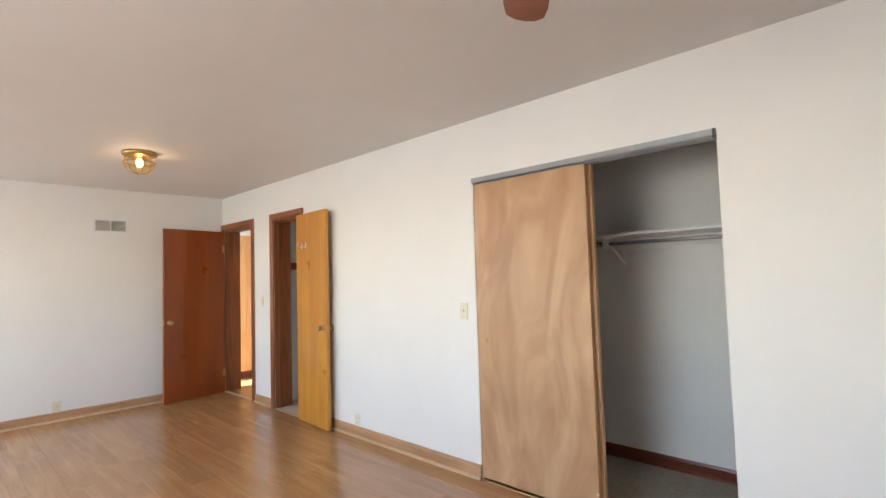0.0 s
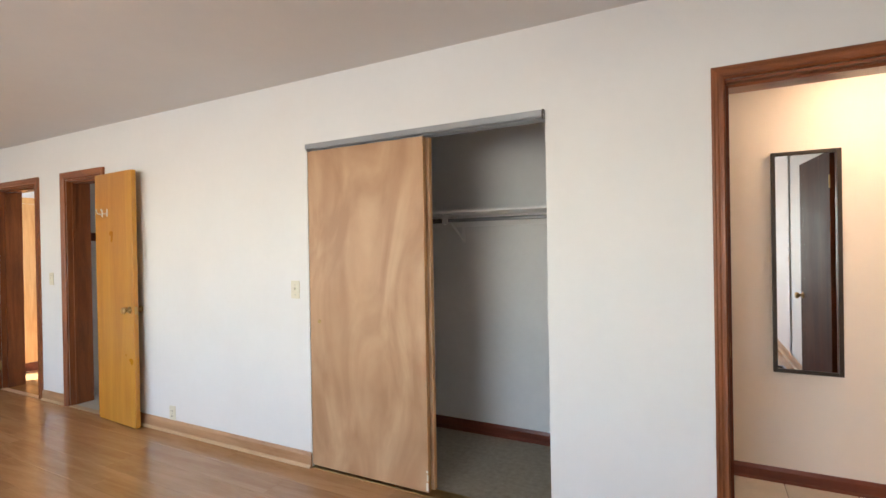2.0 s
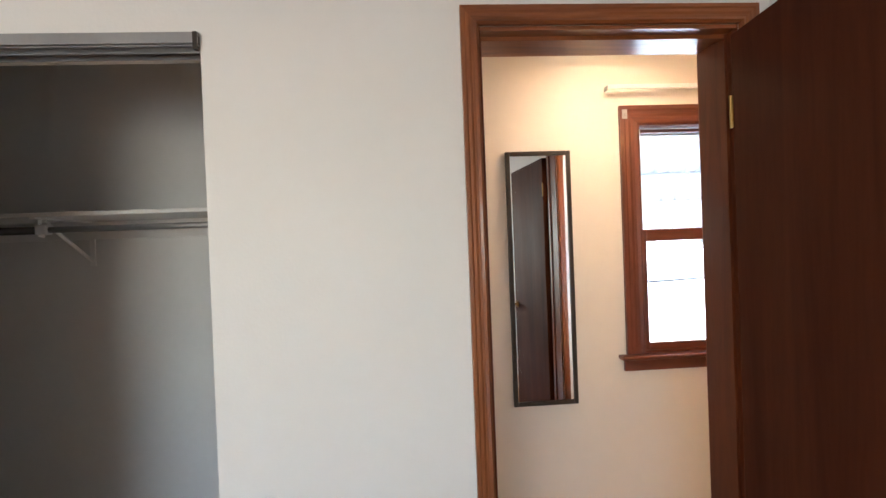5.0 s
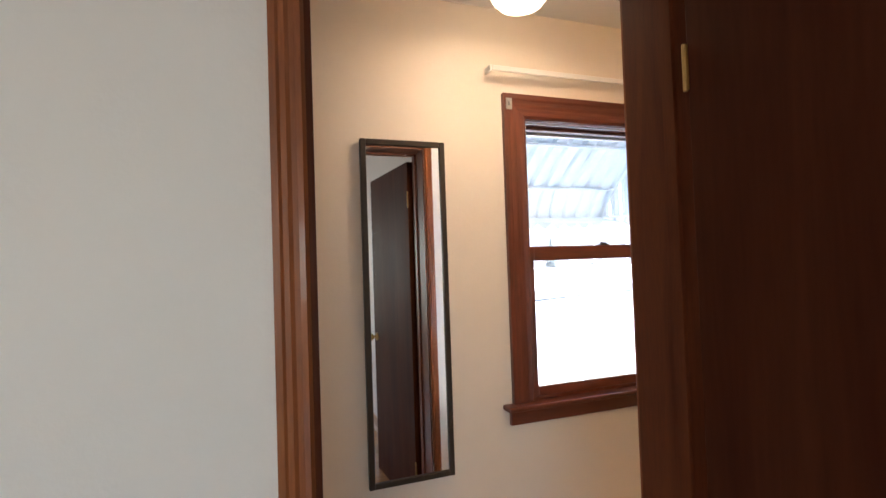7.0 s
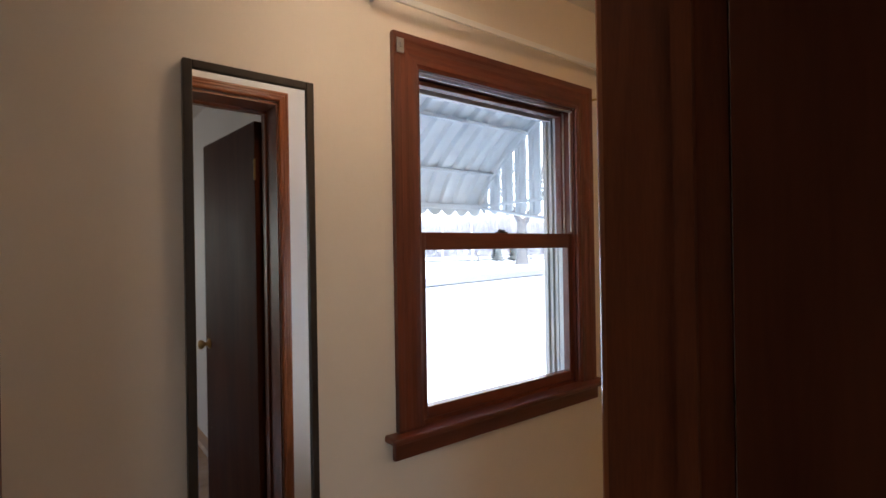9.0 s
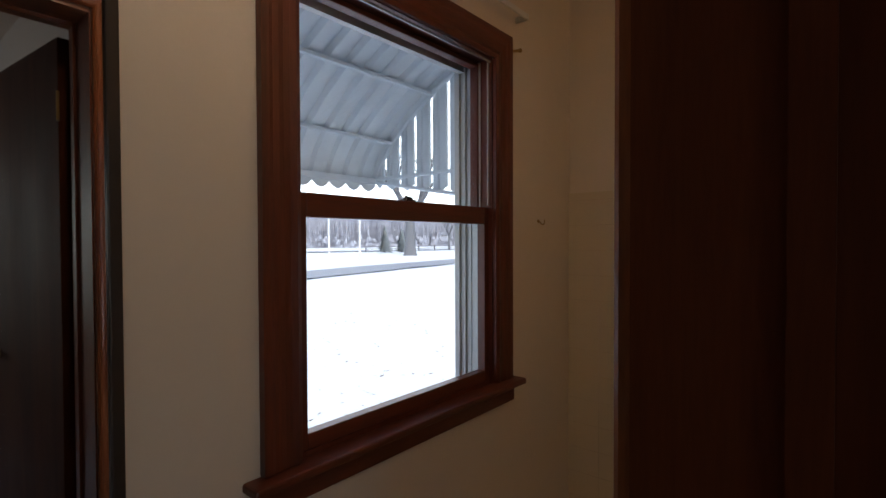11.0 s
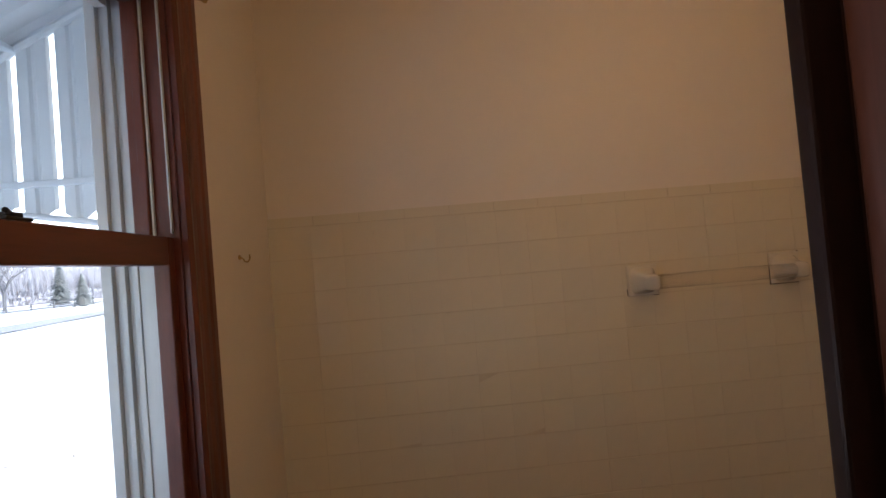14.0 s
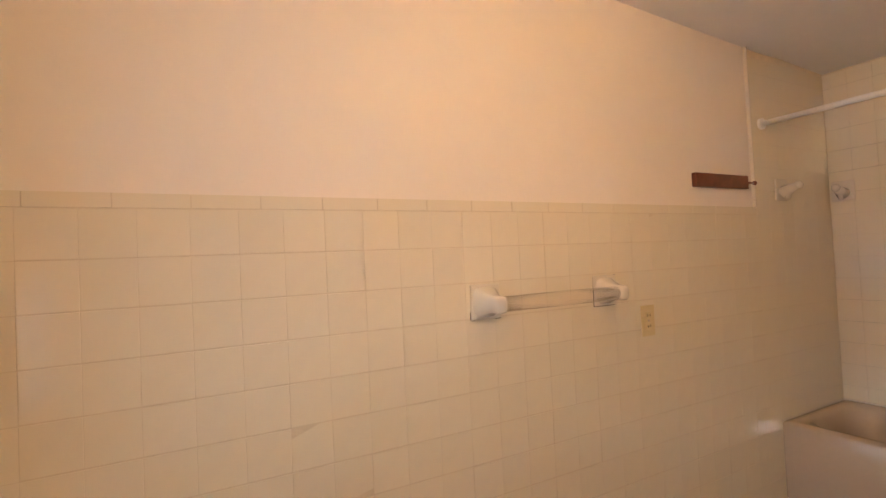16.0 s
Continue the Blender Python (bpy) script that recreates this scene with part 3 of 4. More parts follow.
t = thing("wall_vent", "white metal return air grille on the wall", "vent", (XL, -1.23, 2.046))
part("frame", boxes((0, 0.008, -0.17, -0.145, -0.08, 0.08), (0, 0.008, 0.145, 0.17, -0.08, 0.08), (0, 0.008, -0.145, 0.145, 0.058, 0.08), (0, 0.008, -0.145, 0.145, -0.08, -0.058), (0, 0.008, -0.006, 0.006, -0.058, 0.058)), WHITE_METAL, t)
part("backing", boxes((0.0, 0.001, -0.144, 0.144, -0.057, 0.057)), STEEL, t)
for i in range(9):
    bm = boxes((-0.005, 0.005, -0.143, 0.143, -0.0008, 0.0008))
    bmesh.ops.rotate(bm, verts=bm.verts, matrix=Matrix.Rotation(radians(35), 3, "Y"))
    bmesh.ops.translate(bm, verts=bm.verts, vec=(0.0055, 0, -0.05 + i * 0.0125))
    part("slat", bm, WHITE_METAL, t)
t = thing("floor_register", "brown metal floor register beside the wall", "vent", (0.66, -2.05, 0.0))
part("frame", boxes((-0.07, -0.05, -0.15, 0.15, 0, 0.006), (0.05, 0.07, -0.15, 0.15, 0, 0.006), (-0.05, 0.05, -0.15, -0.13, 0, 0.006), (-0.05, 0.05, 0.13, 0.15, 0, 0.006)), DARKMETAL, t)
for i in range(10):
    part("slat", boxes((-0.05, 0.05, -0.122 + i * 0.027, -0.112 + i * 0.027, 0.001, 0.005)), DARKMETAL, t)

# ---- bedroom ceiling light and fan ----
t = thing("ceiling_light", "lit brass and glass ceiling light in a wire cage", "ceiling light", (-4.667, -1.437, H))
t.scale = (0.84, 0.84, 0.92)
bm = bmesh.new()
lathe(bm, ((0.0, 0.0), (0.15, 0.0), (0.155, -0.012), (0.145, -0.03), (0.12, -0.036), (0.0, -0.036)))
part("canopy", bm, BRASS, t, "brass canopy", smooth=True)
bm = bmesh.new()
lathe(bm, ((0.115, -0.038), (0.125, -0.06), (0.128, -0.09), (0.11, -0.14), (0.07, -0.172), (0.0, -0.18)))
g = part("globe", bm, clear_glass("lamp_glass", 0.08, (1.0, 0.9, 0.7)), t, "clear glass globe", smooth=True)
g.visible_shadow = False
bm = bmesh.new()
ball(bm, (0, 0, -0.09), 0.032, sz=1.3, seg=12)
g = part("bulb", bm, glowing("bulb_glow", (1.0, 0.6, 0.25), 1.6), t, "glowing bulb", smooth=True)
g.visible_shadow = False
for i in range(6):
    bm = bmesh.new()
    pts = [(0.128, -0.04), (0.138, -0.07), (0.138, -0.095), (0.118, -0.147), (0.075, -0.182), (0.0, -0.192)]
    for (r0, z0), (r1, z1) in zip(pts, pts[1:]):
        a = math.pi * i / 3
        tube(bm, (r0 * math.cos(a), r0 * math.sin(a), z0), (r1 * math.cos(a), r1 * math.sin(a), z1), 0.003, seg=6)
    part("cage_wire", bm, BRASS, t)
bm = bmesh.new()
for i in range(24):
    a, b = 2 * math.pi * i / 24, 2 * math.pi * (i + 1) / 24
    tube(bm, (0.139 * math.cos(a), 0.139 * math.sin(a), -0.09), (0.139 * math.cos(b), 0.139 * math.sin(b), -0.09), 0.004, seg=6)
part("cage_ring", bm, BRASS, t)

FAN_WOOD = wood("fan_blade_wood", (0.26, 0.07, 0.03), (0.14, 0.035, 0.015), "x", 12, 1.0, 0.35)
t = thing("ceiling_fan", "ceiling fan with reddish-brown wooden blades at rest", "ceiling fan", (-0.56, -1.86, H))
bm = bmesh.new()
lathe(bm, ((0.0, 0.0), (0.07, 0.0), (0.06, -0.04), (0.014, -0.05), (0.014, -0.12), (0.10, -0.13), (0.12, -0.19), (0.12, -0.27), (0.08, -0.31), (0.04, -0.34), (0.0, -0.345)))
part("motor", bm, BRASS, t, "brass fan motor", smooth=True)
for i in range(5):
    a = 127.0 + 72 * i
    bm = bmesh.new()
    outline = [(0.17, -0.05), (0.30, -0.06), (0.60, -0.066), (0.66, -0.058), (0.685, -0.03), (0.69, 0.0), (0.685, 0.03), (0.66, 0.058), (0.60, 0.066), (0.30, 0.06), (0.17, 0.05)]
    lo = [bm.verts.new((x, y, -0.004 + y * 0.2)) for x, y in outline]
    hi = [bm.verts.new((x, y, 0.004 + y * 0.2)) for x, y in outline]
    bm.faces.new(lo[::-1]), bm.faces.new(hi)
    for k in range(len(outline)):
        bm.faces.new((lo[k], lo[(k + 1) % len(outline)], hi[(k + 1) % len(outline)], hi[k]))
    bmesh.ops.transform(bm, matrix=pose(0, 0, -0.282, 0, 0, a), verts=bm.verts)
    blade = part("blade", bm, FAN_WOOD, t)
    bm = boxes((0.09, 0.22, -0.018, 0.018, -0.012, -0.006), bevel=0.002)
    bmesh.ops.transform(bm, matrix=pose(0, 0, -0.282, 0, 0, a), verts=bm.verts)
    part("blade_arm", bm, BRASS, blade)

# ---- bathroom window ----
t = thing("window_1", "double-hung window with dark red-brown wooden casing", "window", kind="structure")


def stile_box(*r, bevel=0.002):
    return boxes(r, bevel=bevel)


WC = 0.098 / 0.064
casing_run(t, "casing", (WX0 + 0.008, BY, 0.868), (WX0 + 0.008, BY, 1.998), (-1, 0, 0), (0, -1, 0), WIN_Z, 0, 1, WC)
casing_run(t, "casing", (WX1 - 0.008, BY, 0.868), (WX1 - 0.008, BY, 1.998), (1, 0, 0), (0, -1, 0), WIN_Z, 0, 1, WC)
casing_run(t, "casing", (WX0 + 0.008, BY, 1.998), (WX1 - 0.008, BY, 1.998), (0, 0, 1), (0, -1, 0), WIN_X, -1, 1, WC)
part("weather_strip", boxes((WX0 + 0.016, WX1 - 0.016, BY + 0.004, BY + 0.011, 1.983, 1.989)), STEEL, t, "thin pale metal weather strip")
part("stool", stile_box(0.775, 1.835, BY - 0.055, BY + 0.012, 0.845, 0.866, bevel=0.006), WIN_X, t)
part("apron", stile_box(0.80, 1.81, BY - 0.018, BY, 0.785, 0.844, bevel=0.003), WIN_X, t)
for x0, x1 in ((WX0 + 0.0005, WX0 + 0.014), (WX1 - 0.014, WX1 - 0.0005)):
    part("side_jamb", boxes((x0, x1, BY + 0.001, BY + 0.051, WZ0 + 0.013, WZ1 - 0.014)), WIN_Z, t)
    part("sash_channel", boxes((x0, x1, BY + 0.0515, BY + 0.088, WZ0 + 0.013, WZ1 - 0.014)), ALU, t, "grey aluminium sash channel")
    xm = (x0 + x1) / 2
    s = 1 if xm < 1.3 else -1
    a0, a1 = sorted((xm + s * 0.008, xm + s * 0.016))
    part("sash_track", boxes((a0, a1, BY + 0.047, BY + 0.0505, 0.88, 1.99), (a0, a1, BY + 0.012, BY + 0.015, 1.49, 1.99)), ALU, t, "pale aluminium sash track")
part("head_jamb", boxes((WX0 + 0.014, WX1 - 0.014, BY + 0.001, BY + 0.159, WZ1 - 0.014, WZ1 - 0.0005)), WIN_X, t)
part("sill", boxes((WX0 + 0.0005, WX1 - 0.0005, BY + 0.013, BY + 0.052, WZ0 + 0.001, 0.8765)), WIN_Z, t)
part("outer_sill", boxes((WX0 + 0.0005, WX1 - 0.0005, BY + 0.053, BY + 0.22, WZ0 - 0.03, WZ0 + 0.012), bevel=0.002), ALU, t, "grey outer sill")


def sash(name, x0, x1, z0, z1, y, gx0, gx1, gz0, gz1, label):
    s = part(name, boxes((x0, gx0, y, y + 0.033, z0, z1), bevel=0.003), WIN_Z, t, label)
    part("stile", boxes((gx1, x1, y, y + 0.033, z0, z1), bevel=0.003), WIN_Z, s)
    part("rail", boxes((gx0, gx1, y, y + 0.033, z0, gz0), bevel=0.003), WIN_X, s)
    part("rail", boxes((gx0, gx1, y, y + 0.033, gz1, z1), bevel=0.003), WIN_X, s)
    g = part("pane", boxes((gx0, gx1, y + 0.015, y + 0.018, gz0, gz1)), GLASS, s)
    g.visible_shadow = False
    return s


low = sash("lower_sash", WX0 + 0.0145, WX1 - 0.0145, 0.877, 1.482, BY + 0.013, 0.945, 1.667, 0.915, 1.424, "lower window sash")
sash("upper_sash", WX0 + 0.0145, WX1 - 0.0145, 1.43, 1.99, BY + 0.052, 0.937, 1.678, 1.484, 1.975, "upper window sash")
bm = boxes((1.278, 1.322, BY + 0.013, BY + 0.04, 1.482, 1.487), (1.288, 1.312, BY + 0.018, BY + 0.036, 1.487, 1.494), bevel=0.002)
tube(bm, (1.30, BY + 0.026, 1.4925), (1.275, BY + 0.012, 1.4935), 0.0035, seg=8)
part("sash_lock", bm, DARKMETAL, low, "dark metal sash lock")
# storm frame outside
for sx, s in ((WX0 + 0.001, 1), (WX1 - 0.001, -1)):
    for d, w, ya, yb in ((0.0, 0.016, 0.089, 0.100), (0.0, 0.010, 0.101, 0.112), (0.0, 0.020, 0.113, 0.122), (0.0, 0.014, 0.123, 0.136), (0.0, 0.024, 0.137, 0.158)):
        a0, a1 = sorted((sx + s * d, sx + s * (d + w)))
        part("storm_track", boxes((a0, a1, BY + ya, BY + yb, WZ0 + 0.013, WZ1 - 0.016), bevel=0.001), ALU, t, "grey aluminium storm window track")
part("storm_head", boxes((WX0 + 0.025, WX1 - 0.025, BY + 0.113, BY + 0.135, WZ1 - 0.04, WZ1 - 0.016)), ALU, t, "grey aluminium storm window head")
bm = boxes((1.797, 1.80, BY - 0.018, BY - 0.006, 2.03, 2.07))
tube(bm, (1.80, BY - 0.012, 2.05), (1.825, BY - 0.03, 2.055), 0.005, seg=8)
ball(bm, (1.828, BY - 0.032, 2.056), 0.008, seg=8)
b1 = tagged(link("shade_bracket", bm, BRASS), "small brass shade bracket on the window casing", "bracket")
b2 = tagged(link("shade_bracket", boxes((0.825, 0.85, BY - 0.026, BY - 0.02, 2.03, 2.075), (0.833, 0.84, BY - 0.034, BY - 0.026, 2.045, 2.06), bevel=0.001), STEEL), "small brass shade bracket on the window casing", "bracket")

t = thing("curtain_rod", "white metal curtain rod above the window", "curtain rod", (0, 0, 0))
part("rod", boxes((0.755, 1.845, BY - 0.052, BY - 0.044, 2.168, 2.19), bevel=0.003), WHITE_METAL, t)
for x0 in (0.745, 1.845):
    part("bracket", boxes((x0, x0 + 0.01, BY - 0.052, BY, 2.168, 2.19), bevel=0.002), WHITE_METAL, t, "white bracket")
bm = bmesh.new()
pts = [(0.0, 0.0, 0.0), (0.0, -0.010, -0.003), (0.0, -0.015, -0.012), (0.0, -0.023, -0.014), (0.0, -0.029, -0.006), (0.0, -0.029, 0.006)]
for a, b in zip(pts, pts[1:]):
    tube(bm, Vector(a) + Vector((2.017, BY, 1.443)), Vector(b) + Vector((2.017, BY, 1.443)), 0.0022, seg=8)
tube(bm, (2.017, BY, 1.443), (2.017, BY - 0.004, 1.443), 0.007, seg=10)
tagged(link("cup_hook", bm, BRASS, True), "small dark brass cup hook screwed in the wall", "hook")

# ---- mirror ----
t = thing("wall_mirror", "tall narrow mirror in a thin black frame", "mirror", (0.3975, BY - 0.0135, 1.262), 0.5)
part("frame_side", boxes((-0.160, -0.139, -0.012, 0.010, -0.620, 0.620), bevel=0.003), FRAME_BLACK, t)
part("frame_side", boxes((0.139, 0.160, -0.012, 0.010, -0.620, 0.620), bevel=0.003), FRAME_BLACK, t)
part("frame_rail", boxes((-0.139, 0.139, -0.0115, 0.010, -0.620, -0.599), bevel=0.003), FRAME_BLACK, t)
part("frame_rail", boxes((-0.139, 0.139, -0.0115, 0.010, 0.599, 0.620), bevel=0.003), FRAME_BLACK, t)
part("mirror_glass", boxes((-0.138, 0.138, -0.004, 0.006, -0.598, 0.598)), MIRROR, t)

# ---- medicine cabinet on the inner wall ----
CAB = wood("cabinet_wood", (0.15, 0.05, 0.028), (0.085, 0.028, 0.016), "z", 14, 1.0, 0.38)
# cabinet wood blackened: the shadow on the door's near edge is in the colour
CAB_SHADED = wood("cabinet_shaded_wood", (0.03, 0.010, 0.007), (0.014, 0.006, 0.004), "z", 14, 1.0, 0.5, spec=0.2)
t = thing("medicine_cabinet", "dark brown wooden medicine cabinet with mirrored door", "cabinet", (CX, T, 1.155))
part("body", boxes((0.0, 0.063, -0.50, 0.003, 0.0, 0.90), bevel=0.002), CAB, t)
# thin near-black strip added as the shade between body and door
part("gap_shade", boxes((0.0635, 0.0665, -0.49, 0.001, 0.01, 0.89)), CAB_SHADED, t, "near-black strip painted as shade behind the door")
door = part("door", boxes((0.067, 0.083, -0.53, -0.46, -0.015, 0.915), (0.067, 0.083, -0.032, 0.030, -0.015, 0.915), (0.067, 0.0825, -0.46, -0.032, -0.015, 0.045), (0.067, 0.0825, -0.46, -0.032, 0.855, 0.915), bevel=0.003), CAB_SHADED, t)
part("mirror_glass", boxes((0.071, 0.077, -0.462, -0.030, 0.043, 0.857)), MIRROR, door, "plain mirror glass")

# ---- bathroom lights ----
for nm, x, y in (("bath_light", 0.745, 0.695), ("bath_light", 1.36, -0.30)):
    t = thing(nm, "round flush ceiling light with lit glass dome", "ceiling light", (x, y, bath_ceiling(y) - 0.006), group="bathroom ceiling lights")
    bm = bmesh.new()
    lathe(bm, ((0.0, 0.0), (0.115, 0.0), (0.118, -0.012), (0.10, -0.02), (0.0, -0.02)))
    part("canopy", bm, WHITE_METAL, t, smooth=True)
    bm = bmesh.new()
    lathe(bm, ((0.098, -0.022), (0.104, -0.06), (0.098, -0.10), (0.075, -0.128), (0.038, -0.143), (0.0, -0.147)))
    g = part("dome", bm, DOME, t, "glowing white glass dome", smooth=True)
    g.visible_shadow = False

# ---- towel bar, peg rack, tub fittings ----
t = thing("towel_bar", "clear towel bar between white ceramic brackets", "towel bar", (BX - 0.008, -0.241, 1.264))


def towel_bracket(y, parent):
    """A tile-sized ceramic bracket tapering to a rounded square post."""
    p = part("bracket", boxes((-0.007, 0.0, y - 0.053, y + 0.053, -0.053, 0.053), bevel=0.003), CERAMIC, parent, "white ceramic bracket")
    part("joint", boxes((-0.0012, 0.0, y - 0.055, y + 0.055, -0.055, 0.055)), DARKMETAL, p, "dark open joint round the plate")
    bm = bmesh.new()
    prof = ((-0.006, 0.047, 0.046), (-0.022, 0.040, 0.038), (-0.044, 0.029, 0.030), (-0.066, 0.024, 0.026), (-0.086, 0.023, 0.025), (-0.094, 0.017, 0.019))
    rings = []
    for x, hy, hz in prof:
        ring = []
        for q in range(24):
            a = 2 * math.pi * q / 24
            c, s = math.cos(a), math.sin(a)
            ring.append(bm.verts.new((x, y + hy * math.copysign(abs(c) ** 0.55, c), hz * math.copysign(abs(s) ** 0.55, s) - 0.006 * (x / -0.088))))
        rings.append(ring)
    for r0, r1 in zip(rings, rings[1:]):
        for q in range(24):
            bm.faces.new((r0[q], r0[(q + 1) % 24], r1[(q + 1) % 24], r1[q]))
    bm.faces.new(rings[-1])
    part("post", bm, CERAMIC, p, smooth=True)


towel_bracket(0.0, t)
towel_bracket(-0.505, t)
BARGLASS = clear_glass("clear_plastic_bar", 0.12, (1.0, 0.985, 0.97), 0.8)
part("bar", tube(bmesh.new(), (-0.068, -0.484, -0.006), (-0.068, -0.021, -0.006), 0.024, seg=24), BARGLASS, t, "clear round plastic bar", smooth=True)
t = thing("peg_rack", "small dark red wooden block with a peg", "peg rack", (BX, -1.468, 1.679))
part("block", boxes((-0.018, 0.004, -0.19, 0.178, -0.028, 0.03), bevel=0.003), RED_X, t)
bm = bmesh.new()
tube(bm, (-0.009, -0.19, 0.001), (-0.009, -0.245, 0.001), 0.005, seg=8)
ball(bm, (-0.009, -0.25, 0.001), 0.011, seg=10)
part("peg", bm, RED_X, t, smooth=True)
t = thing("shower_rod", "white shower curtain rod across the tub alcove", "shower rod", (0, 0, 0))
part("rod", tube(bmesh.new(), (CX, TUBY + 0.015, 1.955), (BX - 0.008, TUBY + 0.015, 1.955), 0.0125), WHITE_METAL, t, smooth=True)
for fx, s in ((CX, 1), (BX - 0.0085, -1)):
    part("flange", tube(bmesh.new(), (fx, TUBY + 0.015, 1.955), (fx + s * 0.012, TUBY + 0.015, 1.955), 0.026), WHITE_METAL, t)


def shelf_bracket(m, lab):
    t = new("soap_bracket")
    t.empty_display_size = 0.05
    t.matrix_world = m
    tagged(t, lab, "bath fixture", "ceramic bath brackets")
    part("plate", boxes((-0.05, 0.05, -0.008, 0.0, -0.05, 0.05), bevel=0.003), CERAMIC, t)
    bm = bmesh.new()
    tube(bm, (0, -0.008, -0.012), (0, -0.075, 0.012), 0.03, 0.016, seg=14)
    ball(bm, (0, -0.078, 0.013), 0.019, seg=12)
    tube(bm, (0, -0.04, 0.0), (0.0, -0.03, -0.045), 0.014, 0.01, seg=10)
    part("arm", bm, CERAMIC, t, smooth=True)


shelf_bracket(pose(BX - 0.008, -1.93, 1.655, 0, 0, -90), "white ceramic bracket on the tub's tiled wall")
shelf_bracket(pose(BX - 0.07, BACKY, 1.655, 0, 0, 180), "white ceramic bracket on the tub's tiled wall")

t = thing("bathtub", "beige enamelled built-in bathtub in a tiled alcove", "bathtub", (0, 0, 0))
TZ = 0.60
bm = bmesh.new()
x0, x1, y0, y1 = CX + 0.004, BX - 0.009, BACKY - 0.002, TUBY
outer = [(x0, y0), (x1, y0), (x1, y1), (x0, y1)]


def ring(inset, z, seg=6, r=0.12):
    pts = []
    for cx, cy, a0 in ((x1 - inset - r, y1 - inset - r, 0), (x0 + inset + r, y1 - inset - r, 90), (x0 + inset + r, y0 + inset + r, 180), (x1 - inset - r, y0 + inset + r, 270)):
        for i in range(seg + 1):
            a = radians(a0 + 90 * i / seg)
            pts.append(bm.verts.new((cx + r * math.cos(a), cy + r * math.sin(a), z)))
    return pts


rims = [ring(0.0, 0.26, r=0.012), ring(0.0, TZ - 0.012, r=0.012), ring(0.006, TZ - 0.002, r=0.012), ring(0.03, TZ, r=0.03), ring(0.05, TZ - 0.003, r=0.1), ring(0.065, TZ - 0.02, r=0.11), ring(0.085, 0.35, r=0.12), ring(0.11, 0.24, r=0.13), ring(0.17, 0.20, r=0.1)]
for a, b in zip(rims, rims[1:]):
    for i in range(len(a)):
        bm.faces.new((a[i], a[(i + 1) % len(a)], b[(i + 1) % len(b)], b[i]))
bm.faces.new(rims[-1])
part("basin", bm, TUB, t, smooth=True)
part("apron_base", boxes((x0, x1, y0, y1 + 0.03, 0.008, 0.25), bevel=0.006), TUB, t)
part("caulk", boxes((x1 - 0.001, BX - 0.0075, y0, y1, TZ - 0.004, TZ + 0.004), (x0, x1, BACKY - 0.003, BACKY + 0.005, TZ - 0.004, TZ + 0.004)), CERAMIC, t, "white caulk line")

# ---- awning outside ----
t = thing("window_awning", "pale blue-grey corrugated metal window awning with slatted side", "awning", (0, 0, 0))
PROF = ((1.165, 2.275), (1.334, 2.186), (1.564, 2.066), (1.72, 1.96), (1.84, 1.86), (1.90, 1.79), (1.938, 1.73), (1.955, 1.68))
AX0, AX1 = 0.35, 2.02
n_pan = 17
for p in range(n_pan):
    a, b = AX0 + (AX1 - AX0) * p / n_pan, AX0 + (AX1 - AX0) * (p + 1) / n_pan
    w = b - a
    bm = bmesh.new()
    cols = [(a, 0.0), (a + w * 0.25, 0.003), (a + w * 0.5, 0.010), (a + w * 0.75, 0.019), (a + w * 0.88, 0.023), (b, 0.0)]
    rows_ = []
    for i, (y, z) in enumerate(PROF):
        rows_.append([bm.verts.new((x, y + h * 0.45, z + h * 0.9)) for x, h in cols])
    low_ = [bm.verts.new((x, 1.957, 1.650 - 0.030 * math.sin(math.pi * (x - a) / w))) for x, h in cols]
    rows_.append(low_)
    for r0, r1 in zip(rows_, rows_[1:]):
        for i in range(len(cols) - 1):
            bm.faces.new((r0[i], r0[i + 1], r1[i + 1], r1[i]))
    bm.normal_update()
    bmesh.ops.solidify(bm, geom=bm.faces, thickness=0.002)
    part("roof_pan", bm, AWNING, t)
for y, z in ((1.564, 2.058), (1.835, 1.864)):
    part("crossbar", boxes((AX0, AX1, y - 0.012, y + 0.012, z - 0.012, z + 0.004), bevel=0.003), AWNING, t)
part("crossbar", boxes((AX0, AX1, 1.94, 1.954, 1.66, 1.69), bevel=0.003), AWNING, t)
